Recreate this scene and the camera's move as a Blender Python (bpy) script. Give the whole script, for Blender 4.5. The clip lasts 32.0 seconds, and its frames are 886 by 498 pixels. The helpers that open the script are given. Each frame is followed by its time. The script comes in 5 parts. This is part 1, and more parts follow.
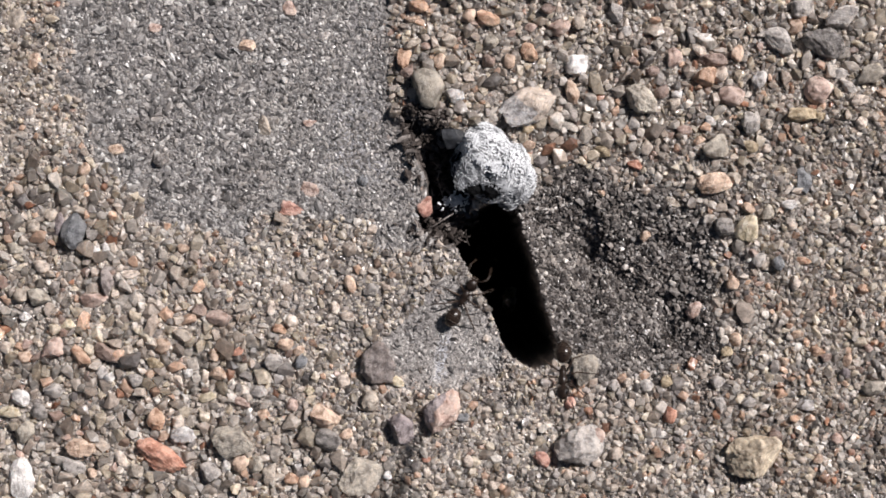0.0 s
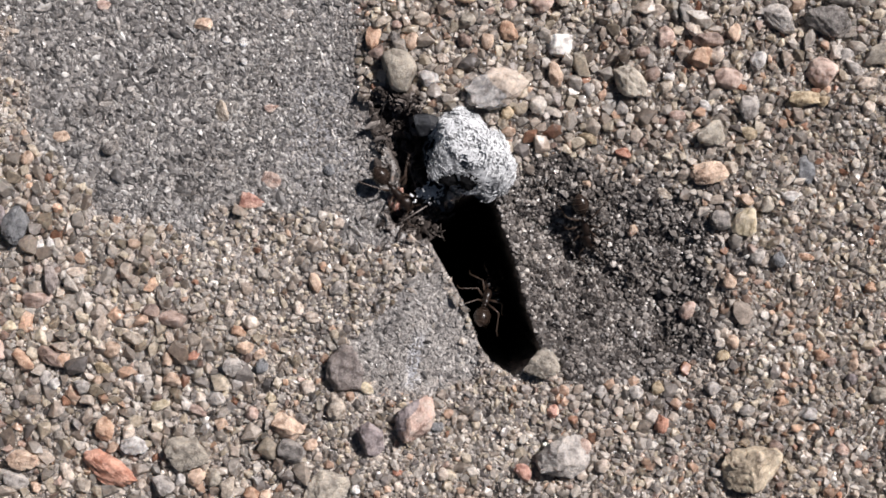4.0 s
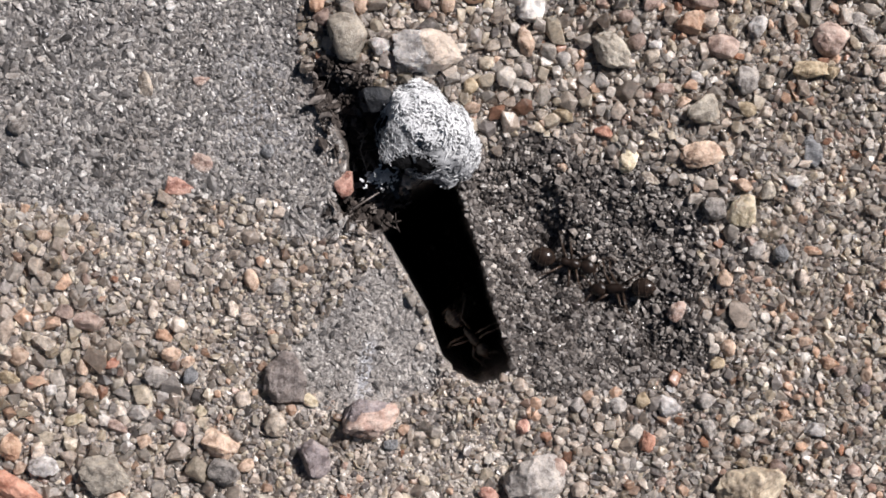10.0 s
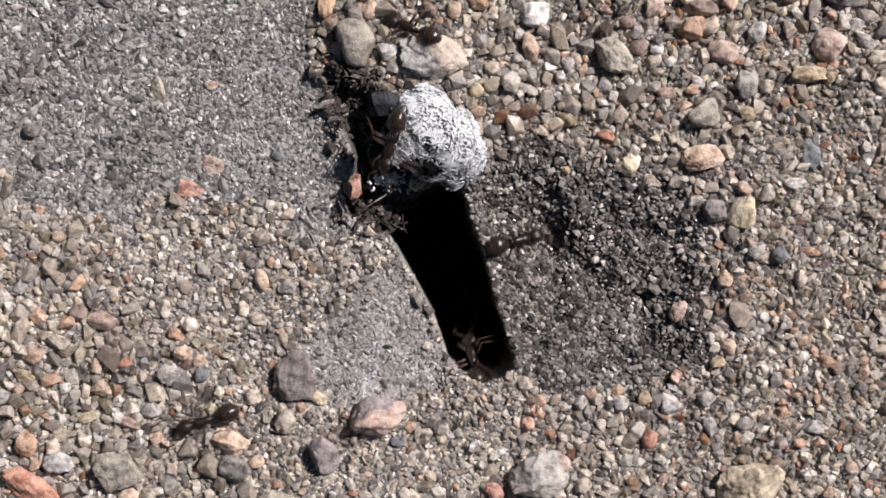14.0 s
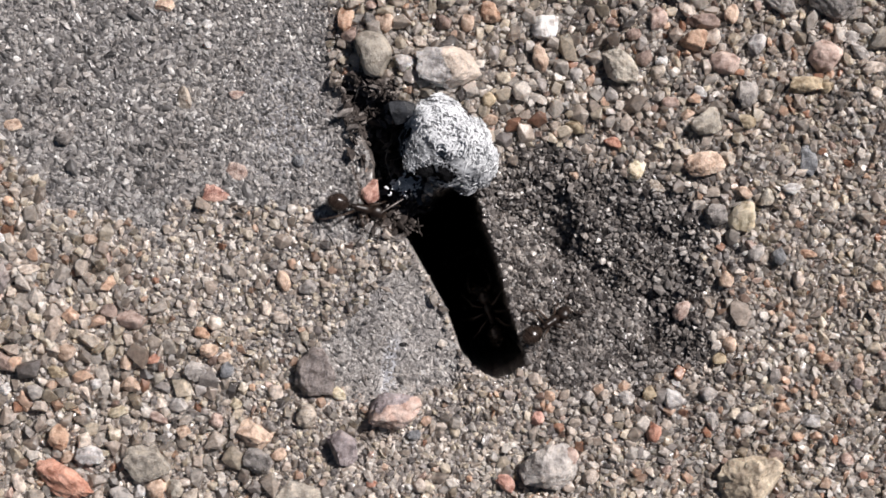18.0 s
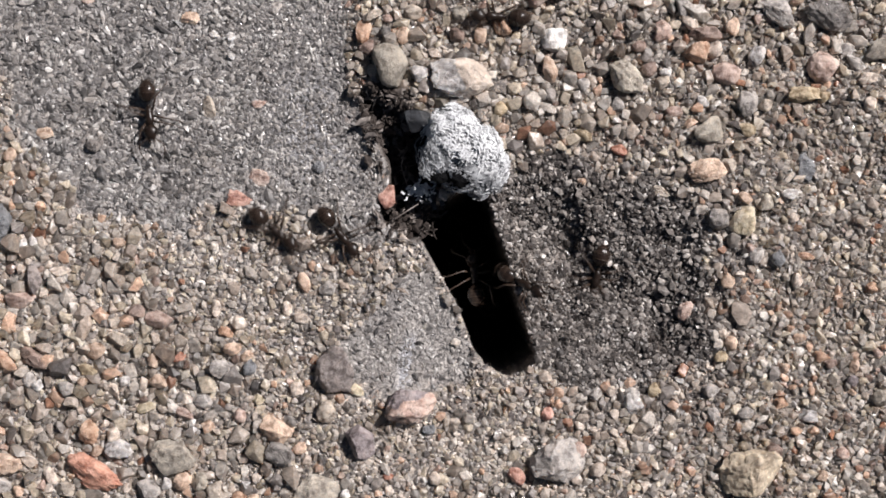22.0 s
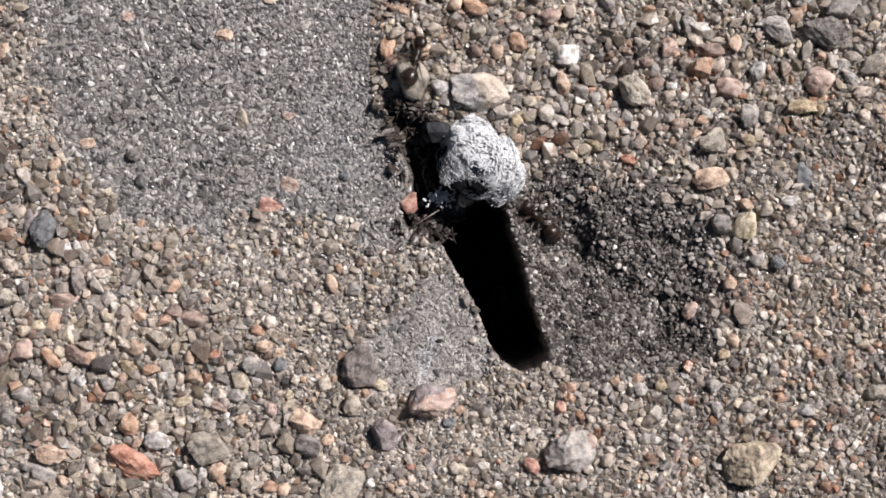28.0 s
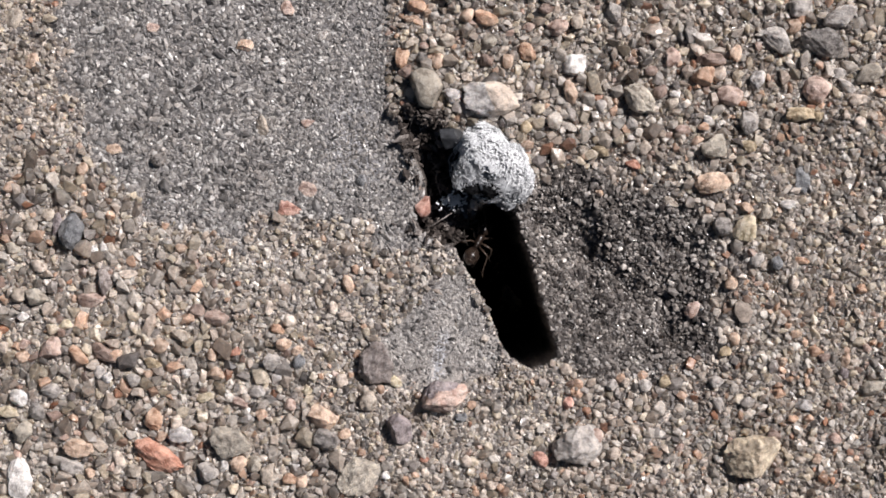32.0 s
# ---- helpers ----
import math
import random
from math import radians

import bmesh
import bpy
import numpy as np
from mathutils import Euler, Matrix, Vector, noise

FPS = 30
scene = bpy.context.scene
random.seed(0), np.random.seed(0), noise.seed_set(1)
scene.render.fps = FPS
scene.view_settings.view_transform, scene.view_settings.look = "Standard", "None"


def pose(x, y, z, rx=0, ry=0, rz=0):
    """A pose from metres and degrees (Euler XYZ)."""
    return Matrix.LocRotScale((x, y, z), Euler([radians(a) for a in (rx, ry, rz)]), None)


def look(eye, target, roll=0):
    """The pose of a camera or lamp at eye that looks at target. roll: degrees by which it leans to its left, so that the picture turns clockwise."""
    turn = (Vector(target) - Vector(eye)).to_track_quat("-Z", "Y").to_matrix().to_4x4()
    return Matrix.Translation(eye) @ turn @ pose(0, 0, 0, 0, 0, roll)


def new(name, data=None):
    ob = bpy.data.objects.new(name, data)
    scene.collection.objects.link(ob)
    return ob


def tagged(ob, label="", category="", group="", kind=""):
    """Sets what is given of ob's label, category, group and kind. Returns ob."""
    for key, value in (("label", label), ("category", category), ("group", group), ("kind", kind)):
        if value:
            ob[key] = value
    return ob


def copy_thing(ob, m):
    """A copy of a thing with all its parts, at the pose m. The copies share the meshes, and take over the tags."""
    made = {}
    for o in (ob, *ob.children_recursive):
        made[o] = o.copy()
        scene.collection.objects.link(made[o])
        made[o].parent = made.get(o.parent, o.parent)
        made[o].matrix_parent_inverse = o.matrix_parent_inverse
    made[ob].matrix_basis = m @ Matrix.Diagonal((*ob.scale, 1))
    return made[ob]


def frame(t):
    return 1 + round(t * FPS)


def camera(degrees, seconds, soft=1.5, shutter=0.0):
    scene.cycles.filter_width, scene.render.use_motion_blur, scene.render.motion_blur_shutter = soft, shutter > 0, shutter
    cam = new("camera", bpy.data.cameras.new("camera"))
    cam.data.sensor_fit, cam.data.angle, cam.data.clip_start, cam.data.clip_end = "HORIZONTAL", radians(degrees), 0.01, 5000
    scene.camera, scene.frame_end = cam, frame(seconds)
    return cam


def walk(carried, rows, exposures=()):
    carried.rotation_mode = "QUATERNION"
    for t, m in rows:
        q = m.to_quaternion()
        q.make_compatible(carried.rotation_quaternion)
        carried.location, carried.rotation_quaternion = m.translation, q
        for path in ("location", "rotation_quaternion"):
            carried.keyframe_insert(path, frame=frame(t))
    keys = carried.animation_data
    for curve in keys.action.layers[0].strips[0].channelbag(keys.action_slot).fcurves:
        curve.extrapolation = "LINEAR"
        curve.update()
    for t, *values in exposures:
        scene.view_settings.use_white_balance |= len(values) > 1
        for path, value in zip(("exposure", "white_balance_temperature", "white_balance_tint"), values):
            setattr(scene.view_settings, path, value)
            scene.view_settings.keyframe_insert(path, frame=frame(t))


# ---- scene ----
# ---------------------------------------------------------------- camera
# The plan of the ground is drawn in steps of 0.0365 mm: x to the right, y down, from the plan's corner.
STEP = 0.0365e-3
CX, CY = 784.0, 441.0

cam = camera(30, 32.0, soft=1.65, shutter=0.25)
PATH = [
    (0, pose(0.00000, -0.00000, 0.10677)),
    (1, pose(0.00040, -0.00007, 0.10476)),
    (2, pose(0.00080, -0.00014, 0.10271)),
    (3, pose(0.00121, -0.00020, 0.10065)),
    (3.5, pose(0.00142, -0.00024, 0.09962)),
    (4.5, pose(0.00183, -0.00030, 0.09758)),
    (5.5, pose(0.00222, -0.00036, 0.09552)),
    (6, pose(0.00242, -0.00039, 0.09450)),
    (7, pose(0.00281, -0.00046, 0.09243)),
    (8, pose(0.00321, -0.00053, 0.09040)),
    (9, pose(0.00360, -0.00059, 0.08838)),
    (10, pose(0.00399, -0.00066, 0.08636)),
    (10.4, pose(0.00414, -0.00069, 0.08553)),
    (10.7, pose(0.00425, -0.00070, 0.08499)),
    (11, pose(0.00422, -0.00069, 0.08513)),
    (11.4, pose(0.00414, -0.00068, 0.08553)),
    (12, pose(0.00403, -0.00066, 0.08616)),
    (13, pose(0.00384, -0.00064, 0.08718)),
    (14, pose(0.00366, -0.00061, 0.08821)),
    (15, pose(0.00347, -0.00059, 0.08922)),
    (16, pose(0.00329, -0.00055, 0.09024)),
    (17, pose(0.00308, -0.00052, 0.09129)),
    (18, pose(0.00289, -0.00049, 0.09234)),
    (19, pose(0.00269, -0.00045, 0.09339)),
    (20, pose(0.00249, -0.00041, 0.09442)),
    (21, pose(0.00230, -0.00036, 0.09545)),
    (22, pose(0.00210, -0.00033, 0.09647)),
    (23, pose(0.00189, -0.00029, 0.09747)),
    (24, pose(0.00169, -0.00025, 0.09849)),
    (25, pose(0.00149, -0.00023, 0.09953)),
    (26, pose(0.00130, -0.00020, 0.10056)),
    (27, pose(0.00111, -0.00015, 0.10152)),
    (28, pose(0.00091, -0.00012, 0.10250)),
    (29, pose(0.00071, -0.00008, 0.10352)),
    (30, pose(0.00051, -0.00005, 0.10462)),
    (31, pose(0.00031, -0.00002, 0.10570)),
    (32, pose(0.00012, -0.00001, 0.10667)),
]
walk(cam, PATH)


def spot(x, y, z=0.0):
    """A place on the plan, in the world's metres."""
    return Vector(((x - CX) * STEP, (CY - y) * STEP, z * STEP))


# ---------------------------------------------------------------- light
SUN_UP, SUN_ROUND = radians(45), radians(52)
world = bpy.data.worlds.new("sky")
scene.world = world
world.use_nodes = True
wn, wl = world.node_tree.nodes, world.node_tree.links
sky = wn.new("ShaderNodeTexSky")
sky.sky_type, sky.sun_disc, sky.sun_elevation, sky.sun_rotation = "NISHITA", False, SUN_UP, SUN_ROUND
wn["Background"].inputs[1].default_value = 0.02
wl.new(sky.outputs[0], wn["Background"].inputs[0])

sun = new("sun", bpy.data.lights.new("sun", "SUN"))
sun.data.energy, sun.data.angle, sun.data.color = 5.5, radians(0.53), (1.0, 0.95, 0.945)
toward = Vector((math.sin(SUN_ROUND) * math.cos(SUN_UP), math.cos(SUN_ROUND) * math.cos(SUN_UP), math.sin(SUN_UP)))
sun.matrix_world = look(toward * 3, (0, 0, 0))
scene.view_settings.exposure = 0.0


# ---------------------------------------------------------------- materials
def nodes_of(name):
    m = bpy.data.materials.new(name)
    m.use_nodes = True
    nt = m.node_tree
    return m, nt.nodes, nt.links, nt.nodes["Principled BSDF"]


def ramp(nodes, stops, mode="LINEAR"):
    r = nodes.new("ShaderNodeValToRGB")
    r.color_ramp.interpolation = mode
    e = r.color_ramp.elements
    while len(e) < len(stops):
        e.new(0.5)
    for i, (p, c) in enumerate(stops):
        e[i].position, e[i].color = p, (*c, 1)
    return r


def math_node(nodes, links, op, a, b=None):
    n = nodes.new("ShaderNodeMath")
    n.operation = op
    for i, v in enumerate((a, b)):
        if v is None:
            continue
        if isinstance(v, (int, float)):
            n.inputs[i].default_value = v
        else:
            links.new(v, n.inputs[i])
    return n.outputs[0]


def mixed(nodes, links, kind, fac, a, b):
    n = nodes.new("ShaderNodeMix")
    n.data_type, n.blend_type = "RGBA", kind
    for socket, v in ((n.inputs[0], fac), (n.inputs[6], a), (n.inputs[7], b)):
        if isinstance(v, (int, float)):
            socket.default_value = v
        elif isinstance(v, tuple):
            socket.default_value = (*v, 1)
        else:
            links.new(v, socket)
    return n.outputs[2]


def noise_tex(nodes, links, vec, scale, detail=3.0, rough=0.55):
    n = nodes.new("ShaderNodeTexNoise")
    n.inputs["Scale"].default_value, n.inputs["Detail"].default_value, n.inputs["Roughness"].default_value = scale, detail, rough
    if vec is not None:
        links.new(vec, n.inputs["Vector"])
    return n


def bump(nodes, links, height, distance, strength, bsdf, before=None):
    b = nodes.new("ShaderNodeBump")
    b.inputs["Strength"].default_value, b.inputs["Distance"].default_value = strength, distance
    links.new(height, b.inputs["Height"])
    if before is not None:
        links.new(before, b.inputs["Normal"])
    if bsdf is not None:
        links.new(b.outputs[0], bsdf.inputs["Normal"])
    return b.outputs[0]


# colours of the minerals in the sand
GREY, TAN, CREAM, DUSK = (0.32, 0.288, 0.268), (0.41, 0.345, 0.296), (0.54, 0.466, 0.404), (0.17, 0.152, 0.145)
CLEAR, STRAW, SMOKE = (0.465, 0.421, 0.38), (0.53, 0.458, 0.368), (0.285, 0.257, 0.24)
PALE, RUST, PEACH, OLIVE = (0.66, 0.60, 0.54), (0.42, 0.235, 0.16), (0.55, 0.38, 0.285), (0.385, 0.333, 0.288)
BROWN, ROSE = (0.26, 0.19, 0.155), (0.45, 0.335, 0.285)


def spread(mix):
    """Stops of a stepped ramp from shares of colours."""
    total, at, out = sum(w for w, _ in mix), 0.0, []
    for w, c in mix:
        out.append((at, c))
        at += w / total
    return out


def grain_material(name, mix, source="island", shade=1.0, gloss=0.45, clear=0.5):
    """Mineral grains: one colour a grain, mottled within it, some glassy and some dull."""
    m, n, l, p = nodes_of(name)
    if source == "island":
        pick = n.new("ShaderNodeNewGeometry").outputs["Random Per Island"]
    else:
        pick = n.new("ShaderNodeObjectInfo").outputs["Random"]
    col = ramp(n, spread([(w, tuple(v * shade for v in c)) for w, c in mix]), "CONSTANT")
    l.new(pick, col.inputs[0])
    place = n.new("ShaderNodeNewGeometry").outputs["Position"]
    other = math_node(n, l, "FRACT", math_node(n, l, "MULTIPLY", pick, 37.7))
    value = ramp(n, [(0.0, (0.78, 0.78, 0.78)), (0.5, (1.0, 1.0, 1.0)), (1.0, (1.2, 1.19, 1.18))])
    l.new(other, value.inputs[0])
    c = mixed(n, l, "MULTIPLY", 1.0, col.outputs[0], value.outputs[0])
    mottle = noise_tex(n, l, place, 2600.0, 4.0, 0.65)
    dapple = ramp(n, [(0.32, (0.66, 0.65, 0.64)), (0.50, (1.0, 1.0, 1.0)), (0.68, (1.22, 1.21, 1.20))])
    l.new(mottle.outputs[0], dapple.inputs[0])
    c = mixed(n, l, "MULTIPLY", 1.0, c, dapple.outputs[0])
    fine = noise_tex(n, l, place, 6800.0, 3.0, 0.7)
    crystal = ramp(n, [(0.36, (0.70, 0.69, 0.68)), (0.5, (1.0, 1.0, 1.0)), (0.68, (1.28, 1.27, 1.26))])
    l.new(fine.outputs[0], crystal.inputs[0])
    c = mixed(n, l, "MULTIPLY", 0.9, c, crystal.outputs[0])
    broad = noise_tex(n, l, place, 210.0, 4.0, 0.6)
    wash = ramp(n, [(0.32, (0.84, 0.82, 0.80)), (0.5, (1.0, 1.0, 1.0)), (0.70, (1.12, 1.11, 1.09))])
    l.new(broad.outputs[0], wash.inputs[0])
    c = mixed(n, l, "MULTIPLY", 1.0, c, wash.outputs[0])
    l.new(c, p.inputs["Base Color"])
    third = math_node(n, l, "FRACT", math_node(n, l, "MULTIPLY", pick, 91.3))
    rough = math_node(n, l, "ADD", math_node(n, l, "MULTIPLY", third, 0.5), gloss - 0.33)
    l.new(rough, p.inputs["Roughness"])
    glass = ramp(n, [(0.0, (0, 0, 0)), (0.40, (0.30 * min(1, 2 * clear),) * 3), (0.72, (0.62 * min(1, 2 * clear),) * 3)], "CONSTANT")
    l.new(math_node(n, l, "FRACT", math_node(n, l, "MULTIPLY", pick, 173.9)), glass.inputs[0])
    l.new(glass.outputs[0], p.inputs["Transmission Weight"])
    p.inputs["Subsurface Weight"].default_value = clear
    p.inputs["Subsurface Radius"].default_value = (1.0, 0.9, 0.8)
    p.inputs["Subsurface Scale"].default_value = 0.0004
    first = bump(n, l, mottle.outputs[0], 0.00008, 0.7, None)
    bump(n, l, fine.outputs[0], 0.00003, 0.6, p, first)
    return m


def stone_material(name, base, second, veins=0.5, scale=1500.0, rough=0.48, clear=0.3):
    """One pebble's rock: two minerals in patches, dark specks, fine relief."""
    m, n, l, p = nodes_of(name)
    tex = n.new("ShaderNodeTexCoord").outputs["Object"]
    info = n.new("ShaderNodeObjectInfo").outputs["Random"]
    patch = noise_tex(n, l, tex, scale, 5.0, 0.6)
    fac = ramp(n, [(0.5 - 0.16 * veins - 0.06, (0, 0, 0)), (0.62, (1, 1, 1))])
    l.new(patch.outputs[0], fac.inputs[0])
    c = mixed(n, l, "MIX", fac.outputs[0], base, second)
    speck = noise_tex(n, l, tex, scale * 4.0, 4.0, 0.75)
    cloud = noise_tex(n, l, tex, scale * 0.7, 3.0, 0.6)
    film = ramp(n, [(0.36, (0.62, 0.61, 0.61)), (0.47, (1.0, 1.0, 1.0)), (0.64, (1.24, 1.23, 1.21))])
    l.new(cloud.outputs[0], film.inputs[0])
    c = mixed(n, l, "MULTIPLY", 1.0, c, film.outputs[0])
    dark = ramp(n, [(0.30, (0.42, 0.40, 0.38)), (0.42, (0.94, 0.94, 0.94)), (0.60, (1.05, 1.05, 1.05)), (0.74, (1.4, 1.39, 1.37))])
    l.new(speck.outputs[0], dark.inputs[0])
    c = mixed(n, l, "MULTIPLY", 0.85, c, dark.outputs[0])
    tone = ramp(n, [(0.0, (0.84, 0.84, 0.84)), (1.0, (1.16, 1.16, 1.16))])
    l.new(info, tone.inputs[0])
    c = mixed(n, l, "MULTIPLY", 1.0, c, tone.outputs[0])
    l.new(c, p.inputs["Base Color"])
    gloss = ramp(n, [(0.36, (max(rough - 0.34, 0.12),) * 3), (0.6, (rough + 0.12,) * 3)])
    l.new(cloud.outputs[0], gloss.inputs[0])
    l.new(gloss.outputs[0], p.inputs["Roughness"])
    p.inputs["Subsurface Weight"].default_value = clear
    p.inputs["Subsurface Radius"].default_value = (1.0, 0.85, 0.7)
    p.inputs["Subsurface Scale"].default_value = 0.0003
    first = bump(n, l, patch.outputs[0], 0.0002, 0.7, None)
    bump(n, l, speck.outputs[0], 0.00008, 0.9, p, first)
    return m


def ground_material():
    """Cement-bound fine sand on the slab, loose sand beyond it, dark damp soil in the pit and the hole. The soil's
    colour also paints shade into the hole, the crack and the gravel's gaps.
    """
    m, n, l, p = nodes_of("sandy_ground")
    place = n.new("ShaderNodeNewGeometry").outputs["Position"]
    zone = n.new("ShaderNodeAttribute")
    zone.attribute_name = "soil"
    parts = n.new("ShaderNodeSeparateColor")
    l.new(zone.outputs["Color"], parts.inputs[0])
    cells = n.new("ShaderNodeTexVoronoi")
    cells.inputs["Scale"].default_value = 5200.0
    l.new(place, cells.inputs["Vector"])
    pick = n.new("ShaderNodeSeparateColor")
    l.new(cells.outputs["Color"], pick.inputs[0])
    cement = ramp(n, spread([(5, (0.228, 0.216, 0.214)), (4, (0.27, 0.254, 0.248)), (3, (0.19, 0.181, 0.18)), (2, (0.33, 0.306, 0.292)), (0.8, (0.48, 0.46, 0.445)), (1.2, (0.13, 0.125, 0.124))]), "CONSTANT")
    sand = ramp(n, spread([(4, GREY), (4, TAN), (3, CREAM), (1, DUSK), (0.5, PEACH), (3, CLEAR), (1, PALE)]), "CONSTANT")
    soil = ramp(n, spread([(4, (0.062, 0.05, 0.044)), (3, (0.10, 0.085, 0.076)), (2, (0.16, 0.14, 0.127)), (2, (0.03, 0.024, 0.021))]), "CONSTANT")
    for r in (cement, sand, soil):
        l.new(pick.outputs[0], r.inputs[0])
    c = mixed(n, l, "MIX", parts.outputs[0], sand.outputs[0], cement.outputs[0])
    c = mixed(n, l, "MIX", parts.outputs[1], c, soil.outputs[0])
    lime = ramp(n, [(0.3, (0.31, 0.288, 0.272)), (0.52, (0.41, 0.38, 0.355)), (0.72, (0.56, 0.525, 0.49))])
    smear = noise_tex(n, l, place, 700.0, 6.0, 0.7)
    l.new(smear.outputs[0], lime.inputs[0])
    c = mixed(n, l, "MIX", math_node(n, l, "MULTIPLY", parts.outputs[2], 0.8), c, lime.outputs[0])
    streak = ramp(n, [(0.34, (0, 0, 0)), (0.5, (1, 1, 1))])
    l.new(smear.outputs[0], streak.inputs[0])
    c = mixed(n, l, "MIX", math_node(n, l, "MULTIPLY", zone.outputs["Alpha"], streak.outputs[0]), c, (0.50, 0.50, 0.525))
    stain = noise_tex(n, l, place, 420.0, 7.0, 0.68)
    tone = ramp(n, [(0.32, (0.70, 0.70, 0.72)), (0.5, (0.98, 0.98, 0.98)), (0.68, (1.26, 1.25, 1.24))])
    l.new(stain.outputs[0], tone.inputs[0])
    c = mixed(n, l, "MULTIPLY", 1.0, c, tone.outputs[0])
    fine = noise_tex(n, l, place, 7000.0, 4.0, 0.65)
    dirt = ramp(n, [(0.34, (0.52, 0.51, 0.51)), (0.5, (1, 1, 1)), (0.66, (1.35, 1.34, 1.33))])
    l.new(fine.outputs[0], dirt.inputs[0])
    c = mixed(n, l, "MULTIPLY", 1.0, c, dirt.outputs[0])
    l.new(c, p.inputs["Base Color"])
    p.inputs["Roughness"].default_value = 0.8
    chips = n.new("ShaderNodeTexVoronoi")
    chips.distance = "CHEBYCHEV"
    chips.inputs["Scale"].default_value, chips.inputs["Randomness"].default_value = 7600.0, 1.0
    l.new(place, chips.inputs["Vector"])
    facet = n.new("ShaderNodeSeparateColor")
    l.new(chips.outputs["Color"], facet.inputs[0])
    fleck = ramp(n, [(0.0, (0.62, 0.62, 0.62)), (0.55, (0.95, 0.95, 0.95)), (0.88, (1.12, 1.12, 1.12)), (0.94, (1.6, 1.6, 1.6))])
    l.new(facet.outputs[1], fleck.inputs[0])
    c = mixed(n, l, "MULTIPLY", 1.0, c, fleck.outputs[0])
    l.new(c, p.inputs["Base Color"])
    shine = ramp(n, [(0.0, (0.85, 0.85, 0.85)), (0.8, (0.6, 0.6, 0.6)), (0.95, (0.22, 0.22, 0.22))])
    l.new(facet.outputs[2], shine.inputs[0])
    l.new(shine.outputs[0], p.inputs["Roughness"])
    first = bump(n, l, facet.outputs[0], 0.00007, 0.55, None)
    bump(n, l, fine.outputs[0], 0.0001, 1.0, p, first)
    return m


def plain(name, base, second, rough, scale=1500.0, relief=0.00004, specular=0.5):
    m, n, l, p = nodes_of(name)
    tex = n.new("ShaderNodeTexCoord").outputs["Object"]
    a = noise_tex(n, l, tex, scale, 4.0, 0.6)
    r = ramp(n, [(0.35, base), (0.68, second)])
    l.new(a.outputs[0], r.inputs[0])
    l.new(r.outputs[0], p.inputs["Base Color"])
    p.inputs["Roughness"].default_value = rough
    p.inputs["Specular IOR Level"].default_value = specular
    b = noise_tex(n, l, tex, scale * 4, 3.0, 0.6)
    bump(n, l, b.outputs[0], relief, 0.6, p)
    return m


GROUND = ground_material()
LEFT_SAND = grain_material("coarse_sand_mix", [(4, GREY), (6, TAN), (7, CREAM), (1.5, DUSK), (3, PALE), (2.4, PEACH), (0.6, RUST), (5, OLIVE), (8, CLEAR), (6, STRAW), (2, SMOKE), (1.2, ROSE)], shade=0.98)
LIGHT_SAND = grain_material("pale_grain_mix", [(2, GREY), (5, TAN), (8, CREAM), (0.5, DUSK), (3, PALE), (2.6, PEACH), (0.5, RUST), (2.5, OLIVE), (11, CLEAR), (7, STRAW), (1.2, SMOKE), (1.4, ROSE)], shade=0.97, gloss=0.4, clear=0.7)
FINE_SAND = grain_material("fine_sand_mix", [(6, GREY), (4, TAN), (4, CREAM), (4, DUSK), (4, PALE), (6, CLEAR), (4, SMOKE), (2, OLIVE), (4, STRAW), (1, (0.10, 0.09, 0.085))], shade=1.22, gloss=0.4, clear=0.35)
RIGHT_SAND = grain_material("joint_sand_mix", [(5, GREY), (5, TAN), (6, CREAM), (2.2, DUSK), (3.5, PALE), (0.8, PEACH), (0.4, RUST), (4, OLIVE), (8, CLEAR), (5, STRAW), (4, SMOKE), (1, BROWN), (0.6, ROSE), (0.7, (0.10, 0.09, 0.085))], shade=0.98, gloss=0.36, clear=0.45)
SLAB_SAND = grain_material("slab_sand_mix", [(7, (0.305, 0.284, 0.27)), (6, (0.245, 0.231, 0.223)), (5, (0.41, 0.38, 0.357)), (4, (0.155, 0.147, 0.143)), (3, (0.58, 0.555, 0.53)), (3, (0.085, 0.081, 0.08))], shade=1.15, gloss=0.4, clear=0.3)
DAMP_SAND = grain_material("damp_sand_mix", [(6, GREY), (4, TAN), (3, CREAM), (5, DUSK), (2.5, PALE), (0.6, PEACH), (0.4, RUST), (4, OLIVE), (4, CLEAR), (5, SMOKE), (2, BROWN), (1.5, (0.10, 0.09, 0.085)), (3, CLEAR)], shade=0.88, gloss=0.34, clear=0.3)
PIT_SAND = grain_material("dark_soil_mix", [(6, (0.125, 0.113, 0.106)), (5, (0.19, 0.172, 0.16)), (5, (0.06, 0.053, 0.05)), (3, (0.29, 0.263, 0.243)), (1.6, (0.46, 0.425, 0.395))], shade=1.18, gloss=0.36, clear=0.2)
CRUMB = grain_material("soil_crumb_mix", [(6, (0.125, 0.113, 0.106)), (5, (0.19, 0.172, 0.16)), (5, (0.06, 0.053, 0.05)), (3, (0.29, 0.263, 0.243)), (1.6, (0.46, 0.425, 0.395))], source="object", shade=1.18, gloss=0.36, clear=0.2)
PIECE = grain_material("single_grain_mix", [(2.5, GREY), (5, TAN), (7, CREAM), (0.6, DUSK), (3, PALE), (2.4, PEACH), (0.7, RUST), (3, OLIVE), (9, CLEAR), (6, STRAW), (1.2, SMOKE)], source="object", shade=0.97)

